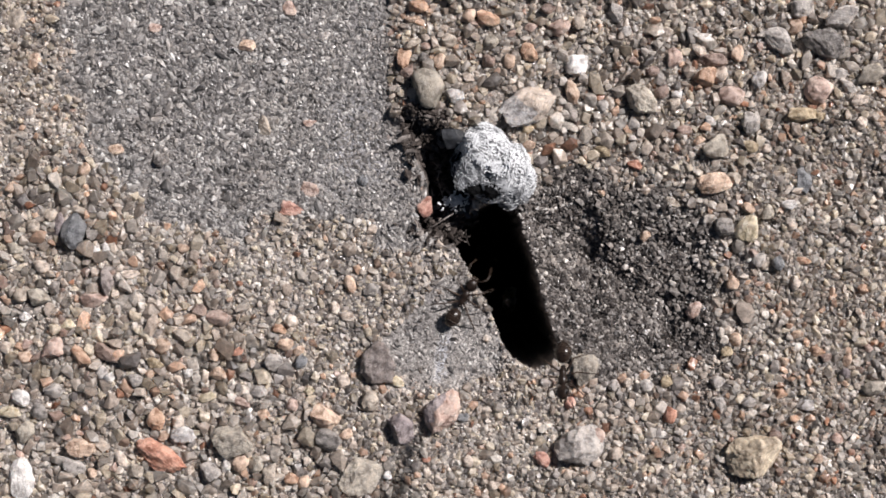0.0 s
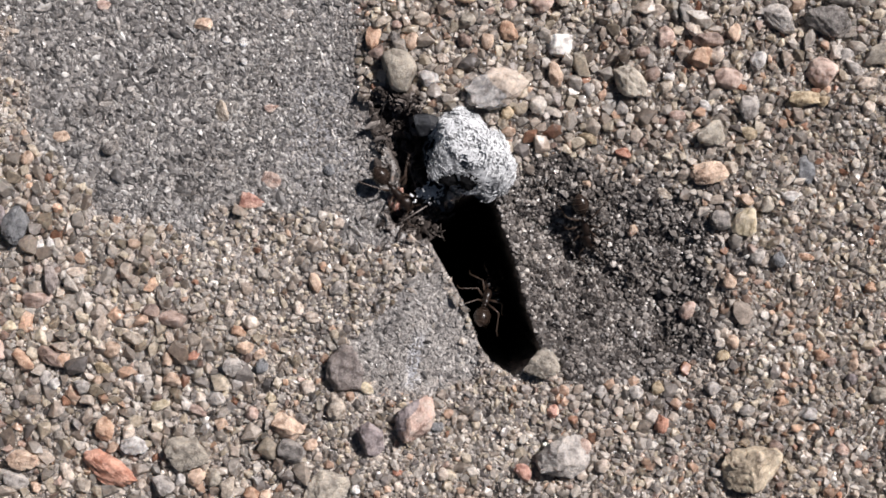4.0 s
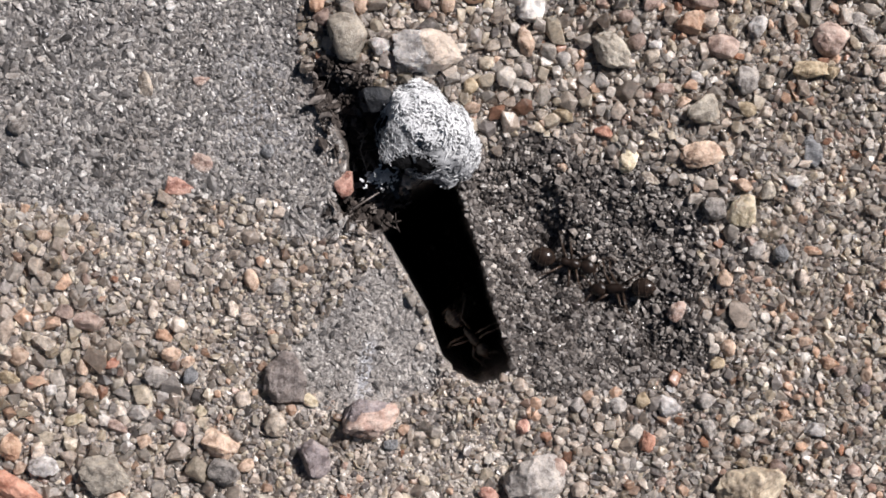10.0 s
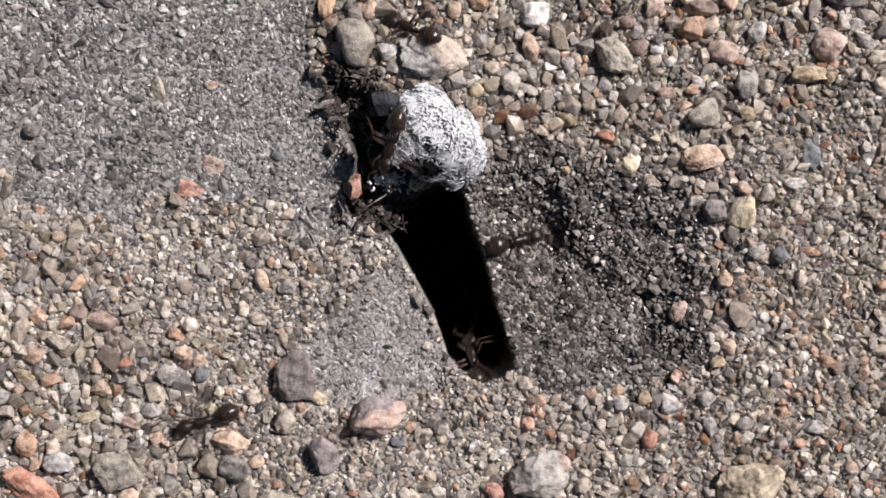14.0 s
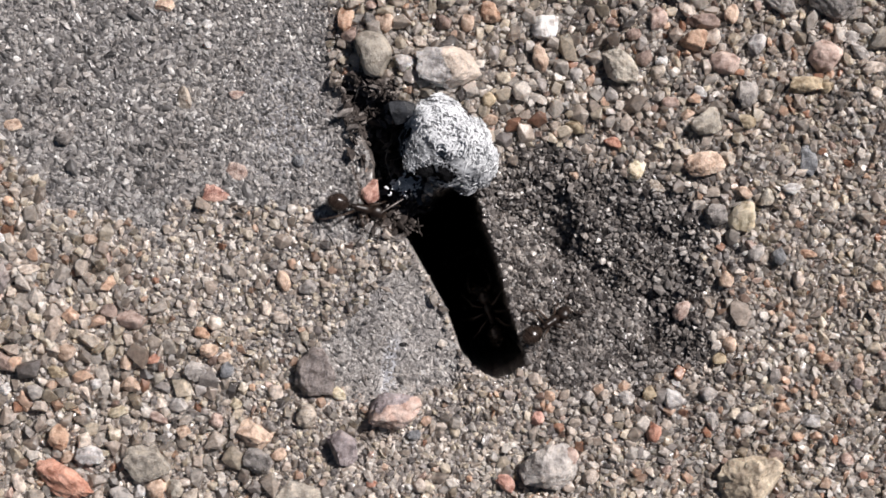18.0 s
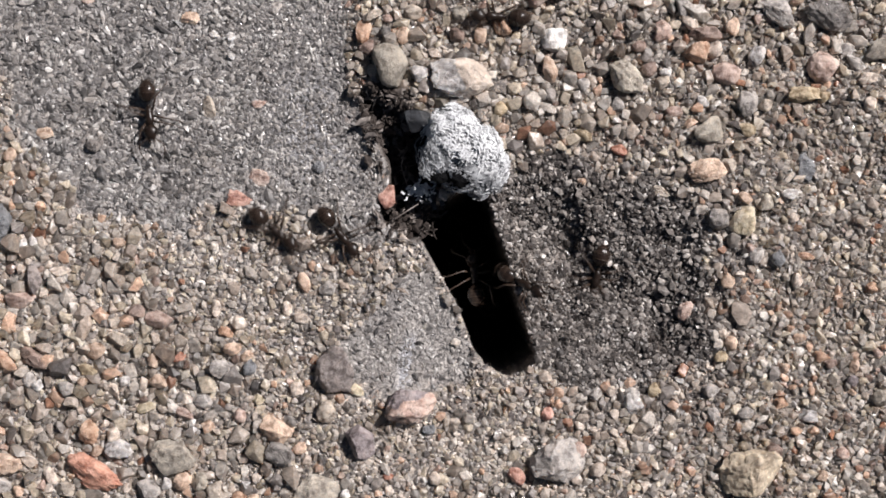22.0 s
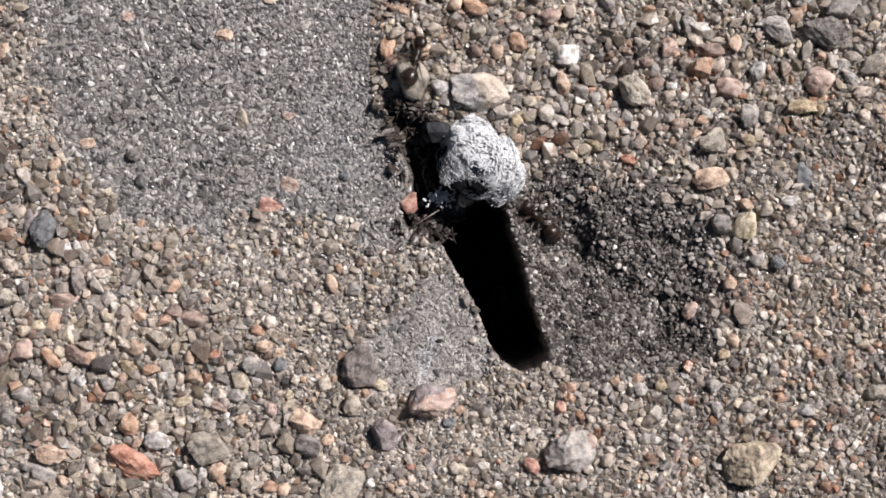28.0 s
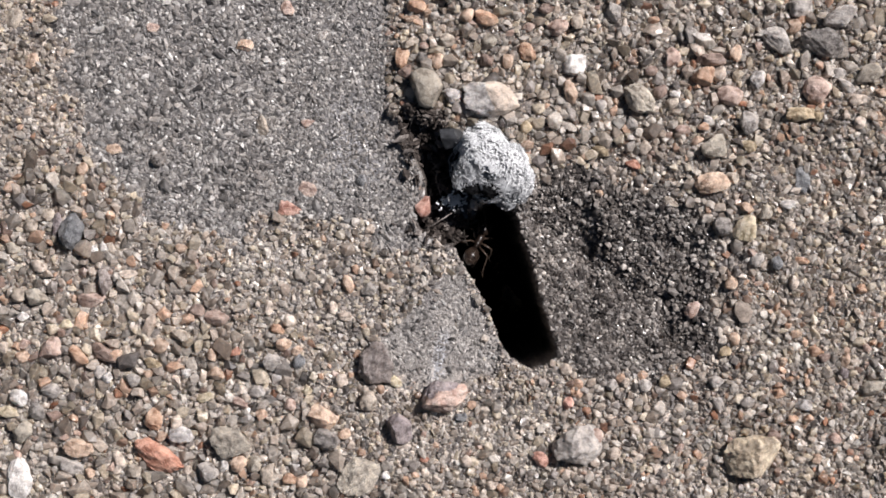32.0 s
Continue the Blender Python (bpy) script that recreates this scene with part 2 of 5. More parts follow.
ROCKS = {
    "tan": (stone_material("tan_stone", (0.40, 0.338, 0.28), (0.56, 0.485, 0.41), 0.7), "smooth tan quartzite"),
    "grey": (stone_material("grey_stone", (0.34, 0.31, 0.29), (0.52, 0.478, 0.445), 0.8, 1900.0), "mid-grey granite"),
    "dark": (stone_material("dark_stone", (0.13, 0.118, 0.111), (0.32, 0.292, 0.272), 0.7, 2400.0), "dark grey basalt"),
    "blue": (stone_material("blue_stone", (0.13, 0.134, 0.145), (0.27, 0.272, 0.28), 0.9, 2200.0), "blue-grey schist"),
    "orange": (stone_material("orange_stone", (0.50, 0.29, 0.19), (0.60, 0.43, 0.32)), "orange feldspar"),
    "peach": (stone_material("peach_stone", (0.54, 0.375, 0.275), (0.63, 0.49, 0.39)), "peach-coloured feldspar"),
    "red": (stone_material("red_stone", (0.38, 0.17, 0.115), (0.52, 0.30, 0.225)), "brick-red jasper"),
    "salmon": (stone_material("salmon_stone", (0.46, 0.225, 0.175), (0.60, 0.39, 0.32)), "salmon-pink feldspar"),
    "rose": (stone_material("rose_stone", (0.46, 0.315, 0.262), (0.55, 0.44, 0.385)), "pinkish granite"),
    "cream": (stone_material("cream_stone", (0.6, 0.5, 0.42), (0.7, 0.6, 0.52)), "cream-coloured quartz"),
    "yellow": (stone_material("yellow_stone", (0.668, 0.561, 0.374), (0.725, 0.637, 0.511)), "pale yellow limestone"),
    "ochre": (stone_material("ochre_stone", (0.40, 0.31, 0.20), (0.50, 0.41, 0.29)), "ochre sandstone"),
    "white": (stone_material("white_stone", (0.6, 0.56, 0.53), (0.76, 0.73, 0.7), 0.6, 1500.0, 0.45), "white quartz"),
    "brown": (stone_material("brown_stone", (0.22, 0.155, 0.13), (0.36, 0.27, 0.23), 0.8), "brown ironstone"),
    "mauve": (stone_material("mauve_stone", (0.20, 0.163, 0.165), (0.36, 0.31, 0.31), 0.8), "mauve-brown slate"),
    "olive": (stone_material("olive_stone", (0.36, 0.315, 0.262), (0.52, 0.47, 0.40), 0.8, 1800.0), "greenish-grey quartzite"),
    "drab": (stone_material("drab_stone", (0.215, 0.18, 0.168), (0.36, 0.312, 0.292), 0.7, 2300.0), "dull grey-brown sandstone"),
    "buff": (stone_material("buff_stone", (0.4, 0.318, 0.235), (0.6, 0.51, 0.39), 0.8, 1300.0, 0.7), "buff-yellow sandstone"),
    "sandstone": (stone_material("sandstone", (0.35, 0.308, 0.262), (0.53, 0.475, 0.405), 0.9, 2600.0, 0.75), "crumbly pale sandstone"),
    "glassy": (stone_material("glassy_quartz", (0.40, 0.37, 0.355), (0.68, 0.645, 0.625), 0.9, 1800.0, 0.28, 0.6), "glassy clear quartz"),
}
ASH = plain("white_ash", (0.30, 0.303, 0.31), (0.74, 0.75, 0.76), 0.85, 4200.0, 0.0003)
FIBRE = plain("ash_fibre", (0.62, 0.63, 0.645), (0.90, 0.905, 0.915), 0.75, 1300.0, 0.00003, 0.3)
# Ash fibre greyed to paint the lump's shaded flank, also strewn among the white.
GREY_FIBRE = plain("grey_shade_fibre", (0.13, 0.133, 0.14), (0.46, 0.47, 0.485), 0.8, 1600.0, 0.00004, 0.3)
CHAR = plain("charred_crust", (0.002, 0.002, 0.0025), (0.010, 0.010, 0.011), 0.85, 2500.0, 0.00015, 0.12)
TIP = plain("charred_tip", (0.010, 0.011, 0.013), (0.055, 0.058, 0.066), 0.5, 2200.0, 0.00010, 0.5)
LITTER = plain("dry_litter", (0.12, 0.10, 0.09), (0.36, 0.32, 0.29), 0.7, 2500.0, 0.00004)
DARK_LITTER = plain("rotted_litter", (0.022, 0.017, 0.015), (0.105, 0.085, 0.074), 0.75, 2500.0, 0.00006, 0.3)
SHELL = plain("ant_shell", (0.010, 0.0065, 0.005), (0.030, 0.019, 0.014), 0.34, 3500.0, 0.000006, 0.35)
GASTER = plain("ant_gaster", (0.014, 0.009, 0.007), (0.042, 0.028, 0.021), 0.24, 3000.0, 0.000006, 0.4)
LIMB = plain("ant_limb", (0.032, 0.02, 0.014), (0.085, 0.058, 0.043), 0.35, 3000.0, 0.000004, 0.35)
EYE = plain("ant_eye", (0.004, 0.004, 0.004), (0.008, 0.008, 0.008), 0.2, 3000.0, 0.000002, 0.4)


# ---------------------------------------------------------------- the lie of the land
TABLES = {}


def lattice(x, y, size, seed):
    """Smooth random relief between 0 and 1 with features of about that size."""
    if seed not in TABLES:
        TABLES[seed] = np.random.RandomState(seed).rand(257, 257)
    table = TABLES[seed]
    u, v = np.asarray(x, float) / size + 91.7, np.asarray(y, float) / size + 57.3
    i, j = np.floor(u).astype(np.int64), np.floor(v).astype(np.int64)
    a, b = u - i, v - j
    a, b = a * a * (3 - 2 * a), b * b * (3 - 2 * b)
    i0, j0, i1, j1 = i % 256, j % 256, (i + 1) % 256, (j + 1) % 256
    return (table[i0, j0] * (1 - a) + table[i1, j0] * a) * (1 - b) + (table[i0, j1] * (1 - a) + table[i1, j1] * a) * b


def inside_depth(x, y, ring):
    """How far a place lies inside a ring of corners; negative outside it."""
    x, y = np.asarray(x, float), np.asarray(y, float)
    best, odd = np.full(x.shape, 1e12), np.zeros(x.shape, bool)
    for (ax, ay), (bx, by) in zip(ring, ring[1:] + ring[:1]):
        dx, dy = bx - ax, by - ay
        t = np.clip(((x - ax) * dx + (y - ay) * dy) / (dx * dx + dy * dy), 0, 1)
        best = np.minimum(best, np.hypot(x - ax - t * dx, y - ay - t * dy))
        cross = ((ay > y) != (by > y)) & (x < (bx - ax) * (y - ay) / (by - ay + 1e-12) + ax)
        odd ^= cross
    return np.where(odd, best, -best)


def smooth(a, b, v):
    t = np.clip((v - a) / (b - a), 0, 1)
    return t * t * (3 - 2 * t)


HOLE = [(812, 385), (905, 340), (922, 400), (944, 466), (965, 545), (991, 627), (972, 643), (942, 653), (915, 642), (893, 617), (868, 546), (832, 482), (806, 436)]
CRACK = [(700, 188), (760, 208), (812, 232), (850, 330), (835, 372), (822, 395), (806, 436), (786, 440), (752, 420), (738, 405), (735, 372), (752, 345), (750, 320), (733, 282), (713, 240)]
CORNER = [(650, 605), (720, 560), (800, 470), (835, 486), (868, 548), (893, 617), (880, 660), (820, 690), (740, 680), (690, 690)]
PIT = [(880, 330), (955, 322), (1030, 296), (1120, 322), (1190, 338), (1245, 372), (1268, 450), (1270, 545), (1252, 632), (1160, 672), (1050, 655), (960, 640), (900, 560)]
DAMP = [(1010, 640), (1130, 655), (1240, 600), (1262, 440), (1252, 330), (1310, 350), (1325, 470), (1310, 640), (1250, 730), (1160, 775), (1070, 740)]
SLAB = [(-4000, -4000), (690, -4000), (694, -400), (684, 60), (694, 190), (708, 240), (735, 310), (770, 380), (806, 432), (835, 484), (868, 546), (893, 617), (880, 660), (700, 690), (560, 640), (470, 470), (260, 400), (180, 300), (110, 120), (60, -300), (-4000, -2000)]


def ground_z(x, y):
    """Height of the ground, in steps of the plan."""
    x, y = np.asarray(x, float), np.asarray(y, float)
    h = 10 * lattice(x, y, 120, 3) + 9 * lattice(x, y, 42, 4) + 2.5 * lattice(x, y, 13, 5)
    on_slab = smooth(-30, 40, inside_depth(x, y, SLAB))
    h = h * (1 - 0.75 * on_slab)
    h += 10 * smooth(690, 760, x) * smooth(420, 200, y)
    wob = 16 * (lattice(x, y, 95, 26) - 0.5) + 20 * (lattice(x, y, 36, 6) - 0.5) + 8 * (lattice(x, y, 12, 16) - 0.5)
    pit = inside_depth(x, y, PIT) + wob
    hole = inside_depth(x, y, HOLE) + 5 * (lattice(x, y, 9, 7) - 0.5) * smooth(880, 930, x)
    reach = np.clip(-hole, 0, 300)
    rim = 88 + 84 * smooth(1235, 1120, x)
    bowl = 40 * smooth(-8, rim, pit) + 44 * smooth(0, 1.5 * rim, pit) * (1 - smooth(0, 300, reach))
    h -= bowl
    h += (16 * (lattice(x, y, 26, 8) - 0.45) + 5 * lattice(x, y, 9, 9)) * smooth(0, 30, pit)
    crack = inside_depth(x, y, CRACK)
    h -= (38 + 50 * smooth(235, 300, y + 0.5 * (x - 760))) * smooth(0, 20, crack)
    h -= 1000 * smooth(-1.5, 5, hole)
    return h


def axis(lo, hi, step):
    """Even lines over the middle, then ever wider ones out to the horizon."""
    inner = np.arange(lo, hi + step / 2, step)
    out, d = [], step
    while not out or out[-1] < 3.0e6:
        out.append((out[-1] if out else 0) + d)
        d *= 1.45
    out = np.array(out)
    return np.concatenate([lo - out[::-1], inner, hi + out])


def mesh_of(name, co, faces, smooth_faces=True):
    """A mesh from arrays of corners and of equal-sided faces."""
    me = bpy.data.meshes.new(name)
    k = faces.shape[1]
    me.vertices.add(len(co))
    me.vertices.foreach_set("co", np.asarray(co, np.float32).ravel())
    me.loops.add(faces.size)
    me.loops.foreach_set("vertex_index", faces.astype(np.int32).ravel())
    me.polygons.add(len(faces))
    me.polygons.foreach_set("loop_start", np.arange(0, faces.size, k, dtype=np.int32))
    me.polygons.foreach_set("use_smooth", np.full(len(faces), smooth_faces))
    me.update(calc_edges=True)
    return me


def world_xyz(x, y, z):
    return np.stack([(x - CX) * STEP, (CY - y) * STEP, z * STEP], -1)


def build_ground():
    gx, gy = axis(-130, 1700, 3.6), axis(-130, 1015, 3.6)
    x, y = np.meshgrid(gx, gy)
    z = ground_z(x, y)
    away = np.maximum(np.maximum(-130 - x, x - 1700), np.maximum(-130 - y, y - 1015))
    z = np.where(away > 0, z * np.clip(1 - away / 4000, 0, 1), z)
    ny, nx = x.shape
    idx = np.arange(nx * ny).reshape(ny, nx)
    faces = np.stack([idx[:-1, :-1], idx[1:, :-1], idx[1:, 1:], idx[:-1, 1:]], -1).reshape(-1, 4)
    me = mesh_of("ground", world_xyz(x.ravel(), y.ravel(), z.ravel()), faces)
    wob = 60 * (lattice(x, y, 50, 11) - 0.5) + 30 * (lattice(x, y, 16, 12) - 0.5)
    near_by = 1 - smooth(0, 700, away)
    slab = smooth(-25, 45, inside_depth(x, y, SLAB) + wob) * (0.35 + 0.65 * near_by)
    dark = smooth(-14, 22, inside_depth(x, y, PIT) + 0.5 * wob)
    # Soil colour fills the hole and the crack, and paints their shade with it.
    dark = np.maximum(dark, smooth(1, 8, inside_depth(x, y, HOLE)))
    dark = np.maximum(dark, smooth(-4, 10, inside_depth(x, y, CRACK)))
    # Brown soil under gravel and sand, darkened to paint the shade in their gaps.
    dark = np.maximum(dark, 0.45 * smooth(690, 730, x) * smooth(360, 260, y) * near_by + 0.2 * smooth(1180, 1300, x) * smooth(250, 360, y) * near_by)
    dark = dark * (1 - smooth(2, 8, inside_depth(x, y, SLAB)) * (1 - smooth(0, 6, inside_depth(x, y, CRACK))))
    pale = smooth(-25, 30, inside_depth(x, y, CORNER) + 0.6 * wob)
    lime = smooth(16, 4, np.abs(x - 788 + 0.16 * (y - 600) + 10 * (lattice(x, y, 30, 31) - 0.5))) * smooth(575, 605, y) * smooth(690, 655, y)
    lime = np.maximum(lime, 0.45 * smooth(0, 60, inside_depth(x, y, [(560, 150), (680, 150), (700, 260), (740, 330), (600, 380), (540, 300)])))
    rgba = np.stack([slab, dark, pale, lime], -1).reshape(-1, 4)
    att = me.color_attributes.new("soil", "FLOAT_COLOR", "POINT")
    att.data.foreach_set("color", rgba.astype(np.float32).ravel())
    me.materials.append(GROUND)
    return tagged(new("ground", me), "sandy ground with a worn concrete slab and a dark ant-nest pit", "ground", kind="structure")


ground = build_ground()


# ---------------------------------------------------------------- shapes of grains and stones
def ball(level):
    bm = bmesh.new()
    bmesh.ops.create_icosphere(bm, subdivisions=level, radius=1)
    co = np.array([v.co[:] for v in bm.verts])
    fa = np.array([[v.index for v in f.verts] for f in bm.faces])
    bm.free()
    return co, fa


BALLS = {k: ball(k) for k in (1, 2, 3, 4, 5)}


def chipped(level, rng, cuts, deep=0.55, rough=0.05):
    """A stone of radius about one: a ball broken flat on several sides, with an uneven skin."""
    co, fa = BALLS[level]
    co = co.copy()
    if level > 2 and rough:
        f = rng.normal(size=(8, 3)) * 2.0
        co = co * (1 + 1.6 * rough * np.sin(co @ f.T + rng.uniform(0, 6.28, 8)).sum(1) / 3)[:, None]
    for _ in range(cuts):
        n = rng.normal(size=3)
        n /= np.linalg.norm(n)
        d = rng.uniform(deep, 0.93)
        over = np.clip(co @ n - d, 0, None)
        co -= over[:, None] * n * (0.97 if level > 1 else 0.8)
    if level == 1:
        co = co * rng.uniform(0.52, 1.42, (len(co), 1)) * np.array([1.08, 0.98, 0.85])
    elif rough:
        f = rng.normal(size=(14, 3)) * (5.0 if level > 2 else 3.0)
        co = co * (1 + rough * np.sin(co @ f.T + rng.uniform(0, 6.28, 14)).sum(1) / 5)[:, None]
        co = co * (1 + rng.normal(size=len(co)) * rough * 0.22)[:, None]
    return co, fa


def shard(rng, corners, worn=0.0):
    """A broken grain of radius about one: flat faces between a few corners, its edges worn if wanted."""
    p = rng.normal(size=(corners, 3))
    p /= np.linalg.norm(p, axis=1)[:, None]
    for _ in range(6):
        d = p[:, None] - p[None]
        far = (d ** 2).sum(-1) + 0.05
        p = p + 0.06 * (d / far[..., None] ** 1.5).sum(1)
        p /= np.linalg.norm(p, axis=1)[:, None]
    p = p * rng.uniform(0.76, 1.24, (corners, 1))
    bm = bmesh.new()
    for q in p.tolist():
        bm.verts.new(q)
    made = bmesh.ops.convex_hull(bm, input=list(bm.verts), use_existing_faces=False)
    bmesh.ops.delete(bm, geom=[v for v in made["geom_interior"] + made["geom_unused"] if isinstance(v, bmesh.types.BMVert)], context="VERTS")
    if worn:
        bmesh.ops.bevel(bm, geom=list(bm.edges) + list(bm.verts), offset=worn, segments=1, affect="EDGES", clamp_overlap=True)
        bmesh.ops.triangulate(bm, faces=list(bm.faces))
    bmesh.ops.recalc_face_normals(bm, faces=list(bm.faces))
    bm.verts.index_update()
    co = np.array([v.co[:] for v in bm.verts])
    fa = np.array([[v.index for v in f.verts] for f in bm.faces])
    bm.free()
    return co - (co.max(0) + co.min(0)) / 2, fa


def turns(n, rng, tilt=0.6):
    """Turns every way round the upright and a little off it, one matrix each."""
    yaw, lean, side = rng.uniform(0, 2 * math.pi, n), rng.normal(size=n) * tilt, rng.uniform(0, 2 * math.pi, n)
    a = np.stack([np.cos(yaw / 2), 0 * yaw, 0 * yaw, np.sin(yaw / 2)], -1)
    b = np.stack([np.cos(lean / 2), np.sin(lean / 2) * np.cos(side), np.sin(lean / 2) * np.sin(side), 0 * yaw], -1)
    q = np.stack([b[:, 0] * a[:, 0] - b[:, 3] * a[:, 3], b[:, 1] * a[:, 0] + b[:, 2] * a[:, 3],
                  b[:, 2] * a[:, 0] - b[:, 1] * a[:, 3], b[:, 0] * a[:, 3] + b[:, 3] * a[:, 0]], -1)
    w, x, y, z = q.T
    return np.stack([1 - 2 * (y * y + z * z), 2 * (x * y - z * w), 2 * (x * z + y * w),
                     2 * (x * y + z * w), 1 - 2 * (x * x + z * z), 2 * (y * z - x * w),
                     2 * (x * z - y * w), 2 * (y * z + x * w), 1 - 2 * (x * x + y * y)], -1).reshape(n, 3, 3)


def grains(name, spots, level, material, label, seed, sink=0.35, flat=0.75, kinds=24, long=1.5):
    """Very many loose grains as one body of stuff."""
    rng = np.random.RandomState(seed)
    shapes = [shard(rng, rng.randint(6, 9)) if level == 1 else shard(rng, rng.randint(7, 11), 0.06) for _ in range(kinds)]
    spots = np.asarray(spots)
    which = rng.randint(0, kinds, len(spots))
    cos, fas, base = [], [], 0
    for k, (co, fa) in enumerate(shapes):
        s = spots[which == k]
        if not len(s):
            continue
        n = len(s)
        size = s[:, 2:3] * np.stack([rng.uniform(1.0, long, n), rng.uniform(0.75, 1.1, n), rng.uniform(0.6, 1.05, n)], -1)
        v = np.einsum("nij,nvj->nvi", turns(n, rng), co[None] * size[:, None, :])
        v[:, :, 2] *= flat
        z = ground_z(s[:, 0], s[:, 1]) + s[:, 2] * (sink + rng.uniform(-0.3, 0.45, n))
        v += np.stack([s[:, 0] - CX, CY - s[:, 1], z], -1)[:, None, :]
        cos.append(v.reshape(-1, 3) * STEP)
        fas.append((fa[None] + (np.arange(n) * len(co))[:, None, None]).reshape(-1, 3) + base)
        base += n * len(co)
    me = mesh_of(name, np.concatenate(cos), np.concatenate(fas), False)
    me.materials.append(material)
    return tagged(new(name, me), label, "sand", kind="stuff")


# ---------------------------------------------------------------- stones that can be told apart
STONES = {}


def stone(x, y, a, b, turn, rock, high=0.9, cuts=13, sink=0.45, label="", name="pebble", rough=0.04, lift=0.0, other=None):
    """A pebble with half-axes a and b, its long side turned by that many degrees anticlockwise."""
    seed = int(x * 7 + y * 13 + a * 3) % 99991
    rng = np.random.RandomState(seed)
    level = 5 if a > 26 else 4 if a > 15 else 3
    co, fa = chipped(level, rng, cuts, 0.62 if cuts < 6 else 0.5, rough * (0.5 if cuts < 6 else 1.0))
    if cuts >= 6:
        for _ in range(26):
            n = rng.normal(size=3)
            n /= np.linalg.norm(n)
            over = np.clip(co @ n - (co @ n).max() * rng.uniform(0.86, 0.97), 0, None)
            co = co - over[:, None] * n * 0.95
    if cuts >= 6:
        skin = np.array([noise.fractal(Vector(v) * 3.4 + Vector((seed % 97, 3, 1)), 0.7, 2.1, 5) for v in co.tolist()])
        co = co * (1 + 0.085 * skin)[:, None]
    if rock in ("sandstone", "buff"):
        crust = np.array([noise.fractal(Vector(v) * 7 + Vector((3, seed % 89, 1)), 0.7, 2.1, 4) for v in co.tolist()])
        co = co * (1 + 0.05 * crust)[:, None]
    co = co - (co.max(0) + co.min(0)) / 2
    co = co / np.abs(co).max(0)
    c = high * min(a, b)
    co = co * np.array([a, b, c]) * STEP
    me = mesh_of(name, co, fa, True)
    me.set_sharp_from_angle(angle=radians(48))
    mat, what = ROCKS[rock]
    me.materials.append(mat)
    if other:
        me.materials.append(ROCKS[other[0]][0])
        mid = (co / (np.array([a, b, c]) * STEP))[fa].mean(1)
        wavy = 0.12 * np.sin(mid @ np.array([7.0, 5, 3]) + 1)
        me.polygons.foreach_set("material_index", (mid @ np.array(other[1]) + wavy > other[2]).astype(np.int32))
    ob = new(name, me)
    z = float(ground_z(x, y)) + c * sink + lift
    ob.matrix_world = Matrix.Translation(spot(x, y, z)) @ pose(0, 0, 0, rng.uniform(-8, 8), rng.uniform(-8, 8), turn)
    size = "large " if a > 30 else "small " if a < 14 else ""
    tagged(ob, label or f"{size}{what} pebble lying in the sand", "pebble", "pebbles in the sand")
    STONES[ob.name] = (x, y, max(a, b))
    return ob


TAKEN = []


def put(*rows):
    for r in rows:
        x, y, a, b, turn, rock = r[:6]
        stone(x + 3, y, a, b, turn, rock, *(r[6:]))
        TAKEN.append((x + 3, y, a, b, turn))


# coarse stones beyond the slab's edge
put((755, 158, 37, 28, -58, "olive", 0.9, 4), (803, 172, 17, 15, 10, "glassy"), (712, 105, 20, 13, 80, "orange"), (775, 112, 16, 12, 75, "peach"))
put((738, 15, 18, 14, 20, "orange"), (756, 27, 9, 9, 0, "peach"), (728, 36, 15, 7, 5, "peach"), (728, 80, 17, 10, 8, "tan"), (720, 130, 14, 12, 40, "brown"))
put((747, 106, 10, 9, 0, "dark"), (752, 85, 10, 7, 0, "rose"), (790, 76, 15, 13, -20, "tan"), (826, 32, 14, 13, 80, "peach"), (860, 37, 22, 14, -10, "orange"))
put((863, 79, 16, 13, 40, "olive"), (860, 110, 13, 13, 20, "brown"), (897, 113, 14, 11, 70, "peach"), (932, 96, 19, 15, -40, "orange"), (985, 51, 21, 16, 15, "rose"))
put((1015, 118, 23, 20, 10, "white", 0.8, 12), (1008, 166, 22, 13, 100, "peach"), (965, 20, 14, 10, 0, "brown"), (935, 51, 12, 9, 40, "rose"), (1020, 42, 14, 12, 70, "tan"))
put((1085, 26, 19, 14, 120, "grey"), (1127, 180, 33, 22, -52, "olive", 1.0, 11, 0.5), (1116, 221, 13, 11, 80, "grey"), (825, 140, 12, 8, -30, "cream"), (930, 229, 13, 11, 90, "ochre"))
put((931, 258, 13, 9, -15, "peach"), (1062, 268, 17, 11, -30, "ochre"), (1118, 292, 14, 9, -20, "red"), (1175, 61, 16, 10, 5, "cream"), (1218, 65, 17, 12, -55, "grey"))
put((1187, 106, 20, 15, 80, "rose"), (1230, 90, 17, 12, -35, "cream"), (1254, 110, 26, 11, 0, "brown"), (1240, 140, 23, 17, 5, "orange"), (1268, 134, 15, 12, 70, "cream"))
put((1297, 98, 15, 13, 60, "peach"), (1288, 173, 24, 20, 10, "rose", 0.7, 14), (1372, 74, 34, 20, -40, "grey", 0.8, 14), (1450, 78, 40, 26, -30, "dark", 0.8, 12), (1478, 36, 32, 20, 12, "grey"))
put((1412, 20, 21, 16, 0, "grey"), (1400, 50, 15, 13, 60, "peach"), (1413, 38, 9, 8, 0, "orange"), (1437, 161, 25, 24, 60, "rose", 0.9, 8), (1412, 206, 28, 16, -6, "ochre"))
